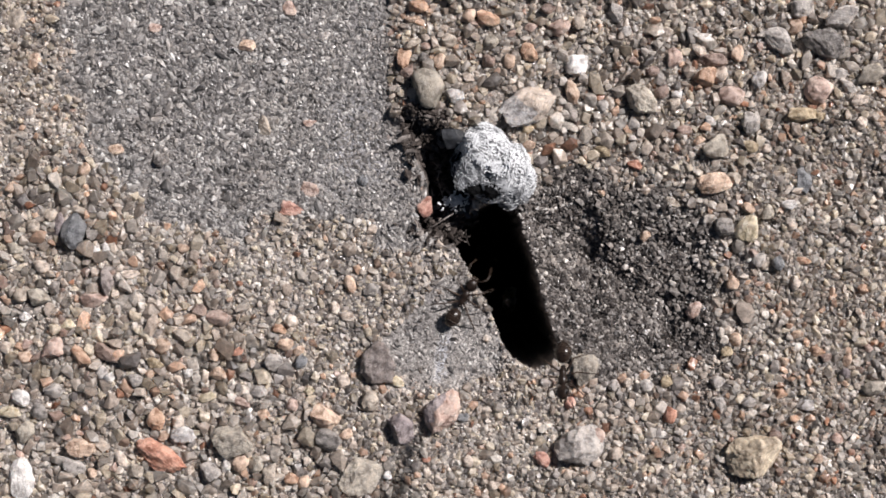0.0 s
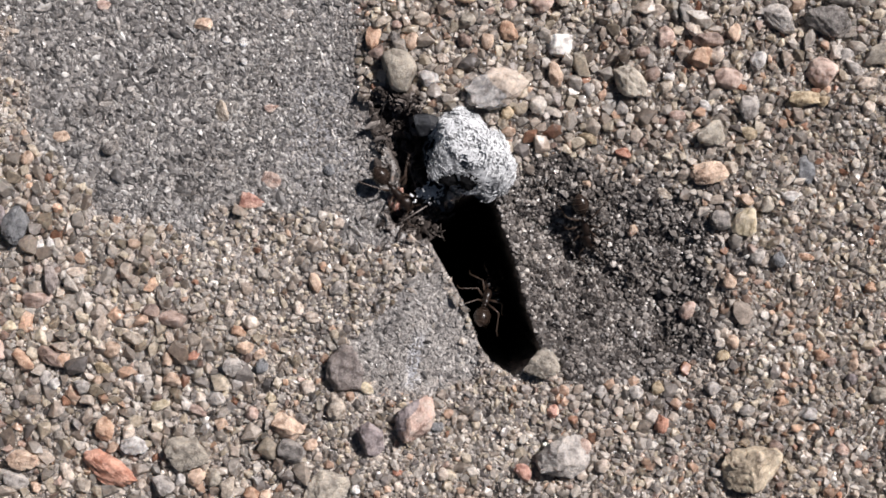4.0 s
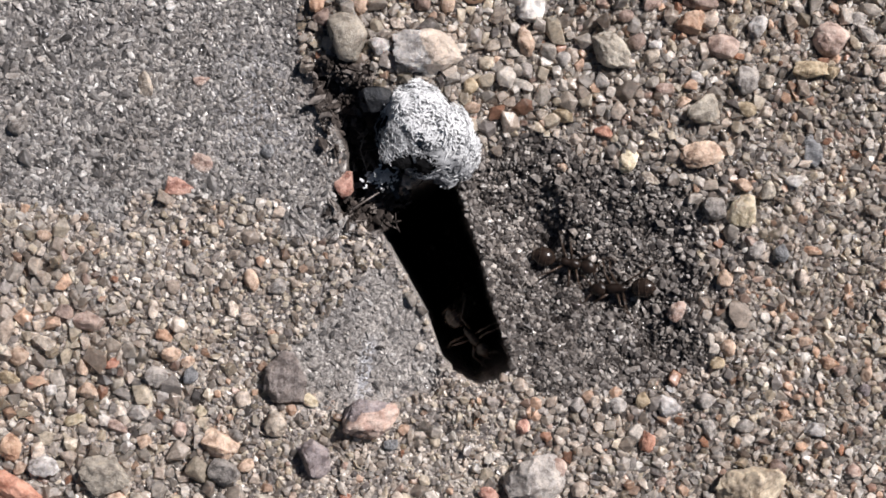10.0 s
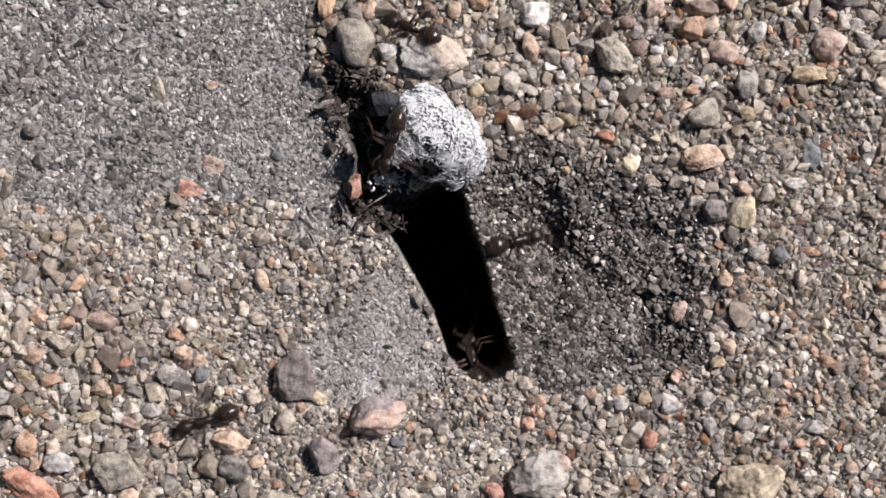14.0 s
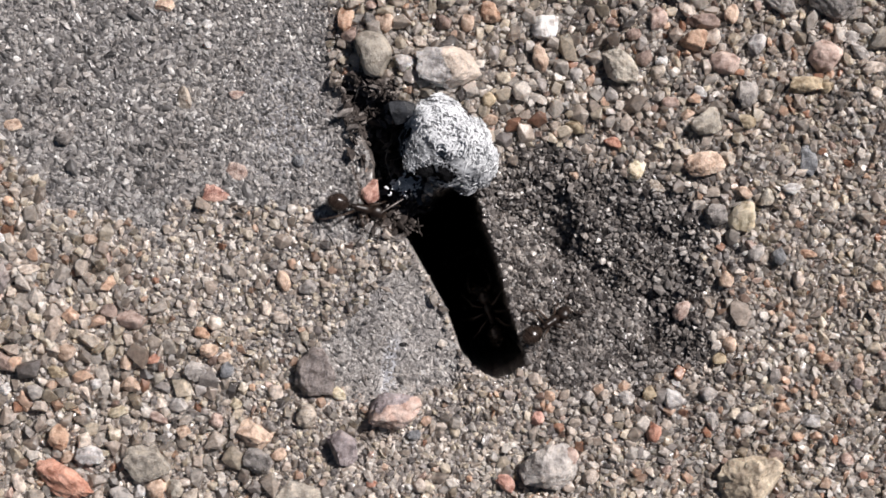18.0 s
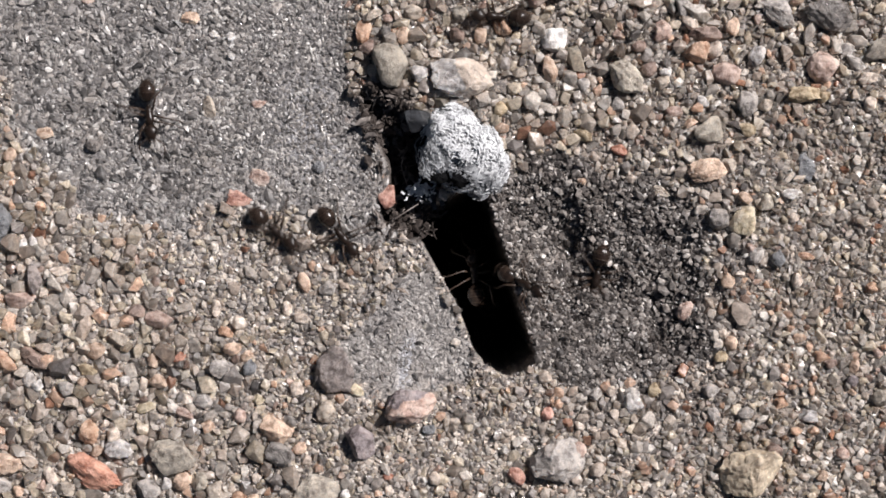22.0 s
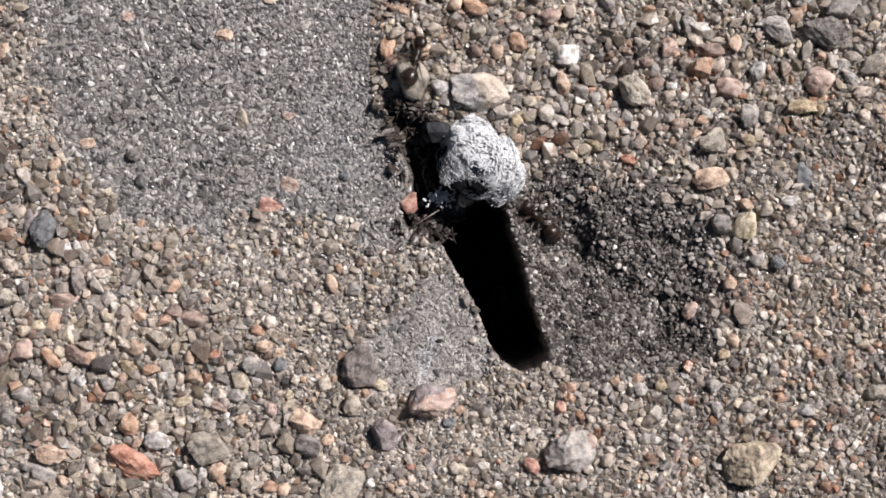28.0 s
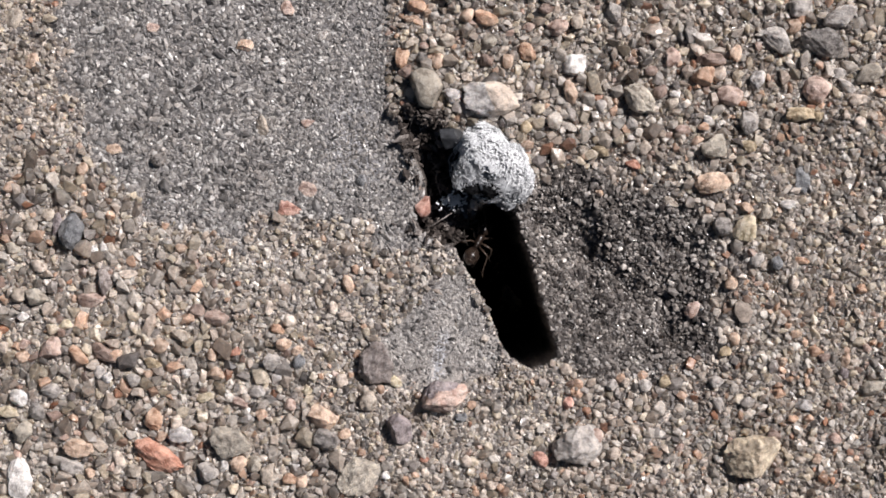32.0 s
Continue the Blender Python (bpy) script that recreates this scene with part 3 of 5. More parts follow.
put((1442, 210, 11, 10, 0, "ochre"), (1258, 263, 26, 20, 20, "olive"), (1230, 250, 13, 8, 20, "peach"), (1256, 325, 32, 19, 8, "peach", 0.85, 7), (1292, 316, 14, 11, 0, "tan"))
put((1317, 404, 25, 20, 65, "yellow", 0.9, 12), (1276, 402, 18, 17, 0, "dark"), (1316, 369, 13, 10, 0, "peach"), (1388, 363, 14, 9, -5, "white"), (1250, 216, 12, 8, -30, "white", 0.8, 5))
put((1320, 220, 22, 17, 80, "grey"), (1350, 222, 12, 11, 0, "tan"), (1320, 262, 15, 11, -10, "ochre"), (1348, 265, 10, 9, 0, "cream"), (1510, 181, 17, 11, -5, "cream"))
put((1513, 220, 12, 11, 40, "cream"), (1548, 209, 11, 9, -10, "peach"), (1554, 166, 12, 9, 0, "peach"), (1415, 320, 25, 14, 95, "blue", 0.4), (1335, 145, 20, 13, 70, "glassy"))
put((1165, 165, 14, 12, 60, "brown"), (1192, 170, 10, 9, 50, "white"), (1185, 185, 14, 11, 60, "tan"), (1490, 155, 20, 10, -35, "grey"), (1530, 135, 25, 18, 40, "sandstone"), (1478, 135, 12, 11, 0, "grey"))
put((1030, 268, 10, 8, 0, "tan"), (1100, 60, 12, 10, 0, "grey"), (1148, 130, 12, 10, 30, "brown"), (1205, 232, 14, 9, 0, "rose"), (1060, 190, 12, 10, 60, "grey"), (960, 170, 13, 10, 0, "tan"))

# in and round the pit
put((1225, 548, 17, 13, 70, "rose"), (1240, 545, 6, 6, 0, "white"), (1175, 676, 14, 11, 70, "ochre"), (1185, 358, 16, 9, -25, "tan", 0.6), (1060, 343, 8, 7, 0, "peach"))
put((1000, 652, 12, 11, 0, "cream"), (1004, 712, 12, 10, 60, "salmon"), (956, 811, 17, 13, -60, "salmon"), (1078, 737, 10, 5, 0, "cream"), (1055, 770, 14, 11, 80, "rose"))
put((1080, 680, 12, 11, 0, "grey"), (1105, 676, 9, 9, 0, "cream"), (1140, 682, 13, 12, 0, "grey"), (1085, 800, 13, 12, 0, "cream"), (1215, 658, 9, 6, -30, "white"))

# sand beyond the pit
put((1440, 622, 15, 10, -10, "orange"), (1455, 633, 10, 8, 0, "brown"), (1492, 636, 12, 9, 80, "peach"), (1375, 696, 12, 10, 0, "orange"), (1380, 640, 10, 9, 0, "peach"))
put((1328, 804, 52, 40, 20, "buff", 1.0, 12, 0.35, "large yellow-tan sandstone lump with a broken face"), (1020, 788, 46, 37, 15, "grey", 0.9, 10, 0.35, "large grey crystalline granite lump half sunk in the sand"))
put((1488, 660, 10, 10, 0, "mauve"), (1488, 678, 8, 6, 0, "peach"), (1530, 615, 9, 9, 0, "rose"), (1540, 685, 22, 16, 0, "sandstone"), (1405, 592, 11, 9, 0, "peach"), (1295, 600, 13, 11, 80, "peach"))
put((1280, 622, 11, 10, 40, "ochre"), (1418, 715, 16, 11, 0, "glassy"), (1270, 715, 16, 10, -60, "grey"), (1318, 710, 14, 10, 0, "grey"), (1475, 775, 12, 10, -30, "rose"), (1440, 810, 10, 9, 0, "peach"))
put((1520, 512, 10, 10, 0, "orange"), (1395, 400, 11, 9, 0, "cream"), (1350, 375, 12, 14, 0, "olive"), (1415, 462, 15, 7, -10, "orange"), (1400, 500, 9, 14, 20, "cream"), (1560, 430, 8, 7, 0, "yellow"))
put((1265, 675, 14, 12, 0, "grey"), (1290, 500, 12, 13, 0, "peach"), (1335, 460, 14, 12, 60, "grey"), (1370, 465, 13, 12, 60, "blue"), (1365, 770, 14, 11, -50, "brown"), (1200, 790, 8, 7, 0, "rose"))

# round the exposed corner of the slab
put((668, 641, 38, 33, 80, "drab", 0.75, 11, 0.35, "large dull grey-brown slab chip beside the hole"), (707, 757, 29, 27, -20, "mauve", 0.8, 13), (573, 738, 27, 20, -25, "peach", 0.9, 12), (652, 708, 20, 18, -50, "tan"))
# The dark rock at 578, 776 puts a shadowed stone's shade into its colour.
put((578, 776, 27, 20, -15, "dark", 0.8, 12), (636, 842, 44, 38, 30, "sandstone", 0.55, 14, 0.2), (610, 768, 14, 10, 30, "peach"), (597, 725, 12, 10, 0, "dark"), (700, 675, 15, 9, -30, "yellow"))
put((617, 503, 17, 10, 108, "peach", 0.9, 5), (655, 513, 16, 12, 20, "grey"), (605, 672, 13, 11, 0, "cream"), (683, 838, 9, 9, 0, "white"), (752, 810, 9, 6, 0, "red"), (750, 366, 20, 16, 60, "salmon", 0.9, 5, 0.35, "small salmon-pink pebble leaning in the crack's rim", "pebble", 0.06, 42.0))
put((870, 858, 11, 10, 0, "cream"), (825, 815, 12, 11, -40, "cream"), (815, 738, 12, 9, 20, "blue"))

# coarse sand lying on the slab
put((284, 806, 50, 24, -34, "red", 0.8, 12, 0.35, "large brick-red angular chip lying in the sand"), (278, 741, 20, 18, 60, "orange"), (290, 770, 12, 9, 20, "peach"), (325, 766, 23, 16, -10, "glassy"))
put((410, 777, 33, 30, 20, "sandstone", 0.7, 12), (145, 791, 27, 17, -15, "peach"), (97, 616, 23, 19, 60, "rose"), (142, 630, 23, 13, -50, "orange"), (187, 626, 28, 15, -35, "brown"))
put((133, 409, 34, 22, 82, "blue", 0.95, 8, 0.4, "upright blue-grey schist chip casting a shadow"), (106, 400, 24, 8, 80, "mauve"), (69, 526, 22, 16, -10, "olive"), (38, 522, 15, 14, 0, "tan"), (386, 562, 23, 16, 10, "rose"))
put((350, 551, 16, 13, 30, "brown"), (190, 496, 26, 13, 105, "drab"), (232, 485, 17, 8, 10, "cream"), (167, 530, 25, 15, 10, "rose"), (40, 845, 38, 24, 80, "white", 0.6, 14))
put((325, 441, 11, 9, 0, "peach"), (465, 733, 12, 11, 0, "peach"), (515, 846, 13, 12, 0, "orange"), (536, 851, 14, 11, 70, "peach"), (475, 835, 22, 14, 60, "tan"), (425, 817, 18, 14, 60, "peach"))
put((452, 820, 17, 15, 60, "olive"), (427, 712, 17, 9, -30, "rose"), (418, 622, 13, 8, 15, "red"), (275, 641, 16, 10, -10, "ochre"), (266, 661, 9, 8, 0, "peach"), (366, 702, 18, 9, 15, "yellow"))
put((95, 690, 18, 15, -20, "grey"), (40, 702, 18, 15, -40, "white", 0.6, 5), (20, 727, 20, 11, -10, "yellow"), (45, 762, 22, 17, 60, "olive"), (72, 727, 17, 14, -30, "dark"), (192, 667, 12, 11, 0, "white"))
put((241, 672, 13, 12, 0, "grey"), (316, 676, 18, 9, -60, "cream"), (331, 661, 10, 10, 0, "white"), (288, 611, 15, 13, 30, "peach"), (321, 592, 20, 11, -10, "tan"), (505, 610, 15, 12, 10, "peach"))
put((494, 582, 15, 9, -20, "orange"), (527, 620, 11, 10, 0, "peach"), (485, 640, 17, 16, 0, "grey"), (530, 640, 13, 11, 40, "blue"), (455, 690, 17, 14, 0, "grey"), (385, 660, 16, 12, 0, "peach"))
put((378, 626, 10, 14, 0, "peach"), (425, 650, 13, 11, 60, "olive"), (240, 830, 18, 13, 10, "tan"), (130, 825, 22, 15, -30, "grey"), (215, 810, 9, 17, 25, "cream"), (165, 835, 10, 9, 0, "peach"))
put((45, 630, 13, 11, 0, "peach"), (10, 615, 12, 12, 0, "cream"), (50, 608, 10, 9, 0, "rose"), (370, 830, 18, 18, 30, "grey"), (398, 822, 10, 12, 20, "white"), (335, 830, 9, 9, 0, "cream"))
put((225, 620, 11, 10, 0, "tan"), (180, 658, 10, 13, 0, "grey"), (120, 575, 13, 10, 30, "yellow"), (45, 560, 12, 9, 0, "white"), (170, 442, 9, 8, 30, "white"), (189, 438, 8, 12, 10, "white"))
put((75, 472, 15, 12, 0, "cream"), (65, 467, 6, 7, 0, "white"), (30, 440, 14, 11, 0, "olive"), (590, 545, 9, 13, 20, "cream"), (612, 560, 13, 9, -10, "cream"), (478, 545, 8, 14, -10, "cream"))
put((150, 300, 14, 10, 60, "peach"), (90, 380, 13, 12, 40, "tan"), (60, 400, 14, 12, 0, "tan"), (25, 332, 13, 10, 20, "peach"), (545, 690, 10, 9, 0, "yellow"), (515, 715, 11, 12, 0, "rose"))

# stones set flush in the slab
put((513, 370, 22, 14, -14, "salmon", 0.35, 14, 0.25, "rust-red stone set flush in the worn concrete"), (545, 336, 18, 14, -30, "rose", 0.3, 12, 0.1, "faded red stone set flush in the concrete"))
put((434, 81, 16, 13, 10, "peach", 0.5, 12, 0.3, "orange stone set flush in the worn concrete"), (273, 51, 12, 9, 0, "rose", 0.4, 12, 0.3), (546, 219, 13, 7, 0, "rose", 0.45, 12, 0.3))
put((465, 223, 19, 11, 95, "tan", 0.5, 9, 0.5), (203, 265, 15, 10, 0, "peach", 0.45, 9, 0.35), (284, 283, 16, 13, 20, "dark", 0.8, 12, 0.5), (510, 15, 13, 14, 0, "rose", 0.4, 9, 0.3), (500, 143, 7, 6, 0, "white"))
put((472, 107, 9, 7, 0, "white", 0.5), (500, 111, 8, 7, 0, "white", 0.5), (640, 320, 10, 9, 60, "blue", 0.6, 9, 0.5), (570, 65, 13, 10, 30, "grey", 0.4, 9, 0.3), (60, 110, 16, 12, 60, "peach", 0.45, 9, 0.35), (30, 35, 20, 16, 40, "tan", 0.45, 9, 0.3))


# stones that the ants shift
TWIN = stone(871, 173, 49, 33, 6, "cream", 0.85, 8, 0.35, "large cream-and-grey double-lobed quartz pebble by the white lump", other=("glassy", (-1.0, 0.0, 0.0), 0.05))
SHOVED = stone(788, 701, 45, 31, 12, "rose", 0.9, 12, 0.35, "large pinkish granite chip with a grey weathered side", other=("mauve", (-0.25, 1.0, 0.0), 0.4))
PLUG = stone(990, 640, 29, 26, 40, "sandstone", 0.9, 9, 0.4, "pale sandstone crumb at the edge of the hole")
CHIP = stone(1183, 735, 17, 13, 75, "red", 0.9, 7, 0.4, "small brick-red chip beside the pit")
CUBE = stone(1141, 418, 11, 10, 20, "peach", 0.95, 7, 0.4, "small peach-coloured cube of feldspar dragged by ants")
CRYSTAL = stone(930, 560, 20, 16, 60, "glassy", 0.8, 8, 0.4, "pale glassy quartz crumb carried by ants")
WEDGE = stone(930, 540, 19, 14, 75, "yellow", 0.8, 9, 0.4, "small yellowish quartz wedge carried by ants")
TAKEN += [(871, 173, 24, 14, 8), (933, 188, 12, 9, 0), (788, 710, 30, 20, 12), (1183, 735, 10, 8, 75)]


# ---------------------------------------------------------------- sand
def zone_of(x, y):
    """0 worn slab, 1 coarse sand on it, 2 sand beyond the pit, 3 gravelly joint, 4 pit, 5 fine sand round the hole; -1 bare."""
    wob = 70 * (lattice(x, y, 55, 21) - 0.5) + 40 * (lattice(x, y, 17, 22) - 0.5)
    z = np.where(x < 640, 1, np.where(y < 330 - 0.15 * (x - 700), 3, 2))
    z = np.where((x > 560) & (x < 1000) & (y > 380) & (y < 860 - 0.25 * np.abs(x - 800)), 5, z)
    z = np.where(inside_depth(x, y, SLAB) + wob > 8, 0, z)
    fray = 130 * (lattice(x, y, 8, 23) - 0.5)
    z = np.where((z == 1) & ((inside_depth(x, y, SLAB) + wob + fray > -12) | (y < 300 + 0.6 * (wob + fray))), 5, z)
    z = np.where((x > 600) & (x < 690) & (y < 200), 0, z)
    z = np.where((z == 0) & (y > 395 + 0.5 * wob) & (x > 440), 5, z)
    z = np.where((z == 1) & (x > 400 + 0.8 * wob) & (y < 585 + 0.4 * wob), 5, z)
    z = np.where((x > 660) & (x < 775) & (y > 235) & (y < 440), 0, z)
    z = np.where((inside_depth(x, y, CORNER) + 0.4 * wob > 0) & (z >= 0), 6, z)
    z = np.where((inside_depth(x, y, DAMP) + 0.5 * (wob + fray) > 0) & (z >= 2), 7, z)
    z = np.where(inside_depth(x, y, PIT) + 0.5 * wob > -4, np.where(x > 820, 4, z), z)
    z = np.where(((x - 745) / 55) ** 2 + ((y - 222) / 32) ** 2 + 0.01 * wob < 1, -1, z)
    z = np.where((inside_depth(x, y, HOLE) > -2) | (inside_depth(x, y, CRACK) > 2), -1, z)
    return z


SIZES = (16, 13, 10.5, 8.5, 7, 5.6, 4.5, 3.6, 2.8)
SHARE = np.array([
    (0, 0, 0.003, 0.008, 0.03, 0.10, 0.35, 0.9, 1.0),
    (0.20, 0.40, 0.48, 0.38, 0.3, 0.35, 0.7, 1, 0.6),
    (0, 0, 0.045, 0.13, 0.26, 0.4, 0.8, 1, 0.9),
    (0.07, 0.15, 0.18, 0.2, 0.22, 0.35, 0.8, 1, 0.9),
    (0, 0, 0.002, 0.008, 0.03, 0.10, 0.4, 0.85, 1.0),
    (0, 0.006, 0.02, 0.05, 0.12, 0.25, 0.6, 1, 0.8),
    (0, 0, 0, 0, 0.005, 0.012, 0.03, 0.1, 0.18),
    (0.02, 0.04, 0.10, 0.15, 0.22, 0.35, 0.8, 1, 0.8),
    (0, 0, 0, 0, 0, 0, 0, 0, 0)])


def scatter():
    """Packs grains between the stones, the largest first. Gives x, y, radius and zone of each."""
    rng = np.random.RandomState(7)
    x0, y0, w, h = -70, -70, 1710, 1025
    full = np.zeros((h + 80, w + 80), bool)
    for x, y, a, b, turn in TAKEN:
        c, s = math.cos(radians(turn)), math.sin(radians(turn))
        r = int(max(a, b)) + 1
        yy, xx = np.mgrid[-r:r + 1, -r:r + 1]
        u, v = xx * c - yy * s, xx * s + yy * c
        cx, cy = int(x - x0) + 40, int(y - y0) + 40
        if r <= cx < w + 80 - r and r <= cy < h + 80 - r:
            full[cy - r:cy + r + 1, cx - r:cx + r + 1] |= (u / a) ** 2 + (v / b) ** 2 < 0.72
    out = []
    for k, size in enumerate(SIZES):
        n = int(w * h / size ** 2 * 1.6)
        xs, ys = rng.uniform(x0, x0 + w, n), rng.uniform(y0, y0 + h, n)
        zones = zone_of(xs, ys)
        keep = rng.rand(n) < SHARE[zones, k] * (1 if k > 2 else 0.35)
        keep &= ~((zones == 0) & (rng.rand(n) < 0.75 * smooth(470, 640, xs) * smooth(430, 330, ys)))
        keep &= ~((zones == 0) & (size > 4) & (rng.rand(n) < smooth(400, 560, xs) * smooth(430, 330, ys)))
        rs = size * rng.uniform(0.86, 1.14, n)
        disc = int(round(size * 0.66))
        yy, xx = np.mgrid[-disc:disc + 1, -disc:disc + 1]
        mask = xx ** 2 + yy ** 2 <= disc ** 2
        q = 0.5 * size
        for x, y, r, z in zip(xs[keep].tolist(), ys[keep].tolist(), rs[keep].tolist(), zones[keep].tolist()):
            cx, cy, o = int(x - x0) + 40, int(y - y0) + 40, int(q)
            if full[cy, cx] or full[cy, cx + o] or full[cy, cx - o] or full[cy + o, cx] or full[cy - o, cx]:
                continue
            full[cy - disc:cy + disc + 1, cx - disc:cx + disc + 1] |= mask
            out.append((x, y, r, z))
    return np.array(out)


def build_sand():
    all_grains = scatter()
    x, y, r, z = all_grains.T
    near = np.hypot(x - 900, y - 520)
    big = (r > 8.2) & (z > 0) & (z != 4)
    order = np.argsort(np.where(big, near, 1e9))[:300]
    single = np.zeros(len(x), bool)
    single[order] = True
    soil = np.argsort(np.where((z == 4) & (r > 4.0), np.hypot(x - 1040, y - 490), 1e9))[:280]
    single[soil] = True
    names = {0: ("slab_sand", SLAB_SAND, "fine grey sand bound in the worn concrete"),
             1: ("coarse_sand", LEFT_SAND, "coarse tan and grey sand strewn over the slab"),
             2: ("joint_sand", RIGHT_SAND, "medium tan sand between the stones"),
             3: ("gravelly_sand", RIGHT_SAND, "gravelly sand with orange and white grains"),
             4: ("dark_soil", PIT_SAND, "dark damp soil crumbs dug out by ants"),
             5: ("fine_sand", FINE_SAND, "fine pale sand round the ant hole"),
             7: ("damp_sand", DAMP_SAND, "brownish damp sand thrown out beside the pit"),
             6: ("lime_sand", SLAB_SAND, "a few fine grains on the bare pale corner of the slab")}
    for k, (name, mat, label) in names.items():
        for fine in (False, True):
            pick = (z == k) & ~single & ((r < 6.2) == fine)
            if pick.sum() > 3:
                sink = 0.0 if k == 0 else -0.1 if k == 6 else 0.25 if k == 4 else 0.15 if fine else 0.28
                grains(name if fine else "larger_" + name, all_grains[pick], 1 if fine else 2, mat if (fine and k != 1) or k in (0, 4, 7) else LIGHT_SAND if not fine else FINE_SAND, label, 40 + k * 2 + fine, sink, 0.55 if k in (0, 6) else 0.8, long=2.3 if k in (0, 6) else 1.5)
    rng = np.random.RandomState(77)
    shapes = []
    for _ in range(14):
        co, fa = shard(rng, rng.randint(8, 12), 0.07)
        me = mesh_of("grain", co * np.array([1.3, 1.0, 0.8]) * STEP, fa, False)
        me.materials.append(PIECE)
        shapes.append(me)
    for x, y, r, z in all_grains[order]:
        ob = new("grain", shapes[rng.randint(14)])
        ob.matrix_basis = Matrix.LocRotScale(spot(x, y, float(ground_z(x, y)) + 0.3 * r), Euler(rng.uniform(-0.4, 0.4, 2).tolist() + [rng.uniform(0, 6.28)]), (r, r, r))
        ob.parent = ground
    crumbs = []
    for _ in range(12):
        co, fa = shard(rng, rng.randint(8, 12))
        me = mesh_of("soil_crumb", co * np.array([1.15, 1.0, 0.85]) * STEP, fa, False)
        me.materials.append(CRUMB)
        crumbs.append(me)
    for x, y, r, z in all_grains[soil]:
        ob = new("soil_crumb", crumbs[rng.randint(12)])
        ob.matrix_basis = Matrix.LocRotScale(spot(x, y, float(ground_z(x, y)) + 0.25 * r), Euler(rng.uniform(-0.8, 0.8, 2).tolist() + [rng.uniform(0, 6.28)]), (r, r, r))
        ob.parent = ground


# ---------------------------------------------------------------- helpers for things in parts
def empty(name, x, y, z):
    ob = new(name)
    ob.empty_display_size = 0.001
    ob.matrix_world = Matrix.Translation(spot(x, y, z))
    return ob


def part(name, me, material, parent, label=""):
    me.materials.append(material)
    ob = new(name, me)
    ob.parent = parent
    return tagged(ob, label)


def blob(name, level, at, radii, rough=0.0, seed=1, shape=None, cuts=0):
    """A rounded body, in steps of the plan."""
    rng = np.random.RandomState(seed)
    co, fa = BALLS[level]
    co = co.copy()
    if shape is not None:
        co = shape(co)
    if cuts:
        co = chipped(level, rng, cuts, 0.7, 0.0)[0]
    if rough:
        f = rng.normal(size=(10, 3)) * 3.4
        ph = rng.uniform(0, 6.28, 10)
        co = co * (1 + rough * np.sin(co @ f.T + ph).sum(1) / 4 + rng.normal(size=len(co)) * rough * 0.18)[:, None]
    return mesh_of(name, (co * np.array(radii) + np.array(at)) * STEP, fa, True)


def tube(name, line, radii, sides=6):
    """A limb along a line of points, with a radius at each."""
    pts = [Vector(p) for p in line]
    co, fa = [], []
    for i, p in enumerate(pts):
        d = (pts[min(i + 1, len(pts) - 1)] - pts[max(i - 1, 0)]).normalized()
        a = d.cross(Vector((0, 0, 1)) if abs(d.z) < 0.9 else Vector((1, 0, 0))).normalized()
        b = d.cross(a)
        for k in range(sides):
            t = 2 * math.pi * k / sides
            co.append((p + (a * math.cos(t) + b * math.sin(t)) * radii[i])[:])
    for i in range(len(pts) - 1):
        for k in range(sides):
            j = (k + 1) % sides
            fa.append((i * sides + k, i * sides + j, (i + 1) * sides + j, (i + 1) * sides + k))
    co += [pts[0][:], pts[-1][:]]
    last = (len(pts) - 1) * sides
    for k in range(sides):
        j = (k + 1) % sides
        fa.append((len(co) - 2, j, k, k))
        fa.append((len(co) - 1, last + k, last + j, last + j))
    me = bpy.data.meshes.new(name)
    me.from_pydata([tuple(v * STEP for v in c) for c in co], [], [f if len(set(f)) == 4 else tuple(dict.fromkeys(f)) for f in fa])
    me.polygons.foreach_set("use_smooth", [True] * len(me.polygons))
    return me


# ---------------------------------------------------------------- the white lump and the litter round it
def flakes(name, centres, normals, rng, length, width, thick, tilt=0.16):
    """Short stiff strips lying every way on a surface."""
    box = np.array([(sx, sy, sz) for sx in (-1, 1) for sy in (-1, 1) for sz in (-1, 1)], float)
    quads = np.array([(0, 1, 3, 2), (4, 6, 7, 5), (0, 4, 5, 1), (2, 3, 7, 6), (0, 2, 6, 4), (1, 5, 7, 3)])
    co, fa = [], []
    for i, (c, n) in enumerate(zip(centres, normals)):
        n = n + rng.normal(size=3) * tilt
        n /= np.linalg.norm(n)
        a = np.cross(n, rng.normal(size=3))
        a /= np.linalg.norm(a)
        b = np.cross(n, a)
        size = np.array([rng.uniform(*length), rng.uniform(*width), rng.uniform(*thick)])
        v = box * size
        v[:, 1] *= np.where(v[:, 0] > 0, rng.uniform(0.1, 0.9), 1.0)
        v[:, 2] += 0.12 * np.abs(v[:, 0]) * rng.uniform(-1, 1)
        co.append(c + v[:, :1] * a + v[:, 1:2] * b + v[:, 2:] * n)
        fa.append(quads + 8 * i)
    return mesh_of(name, np.concatenate(co) * STEP, np.concatenate(fa), False)


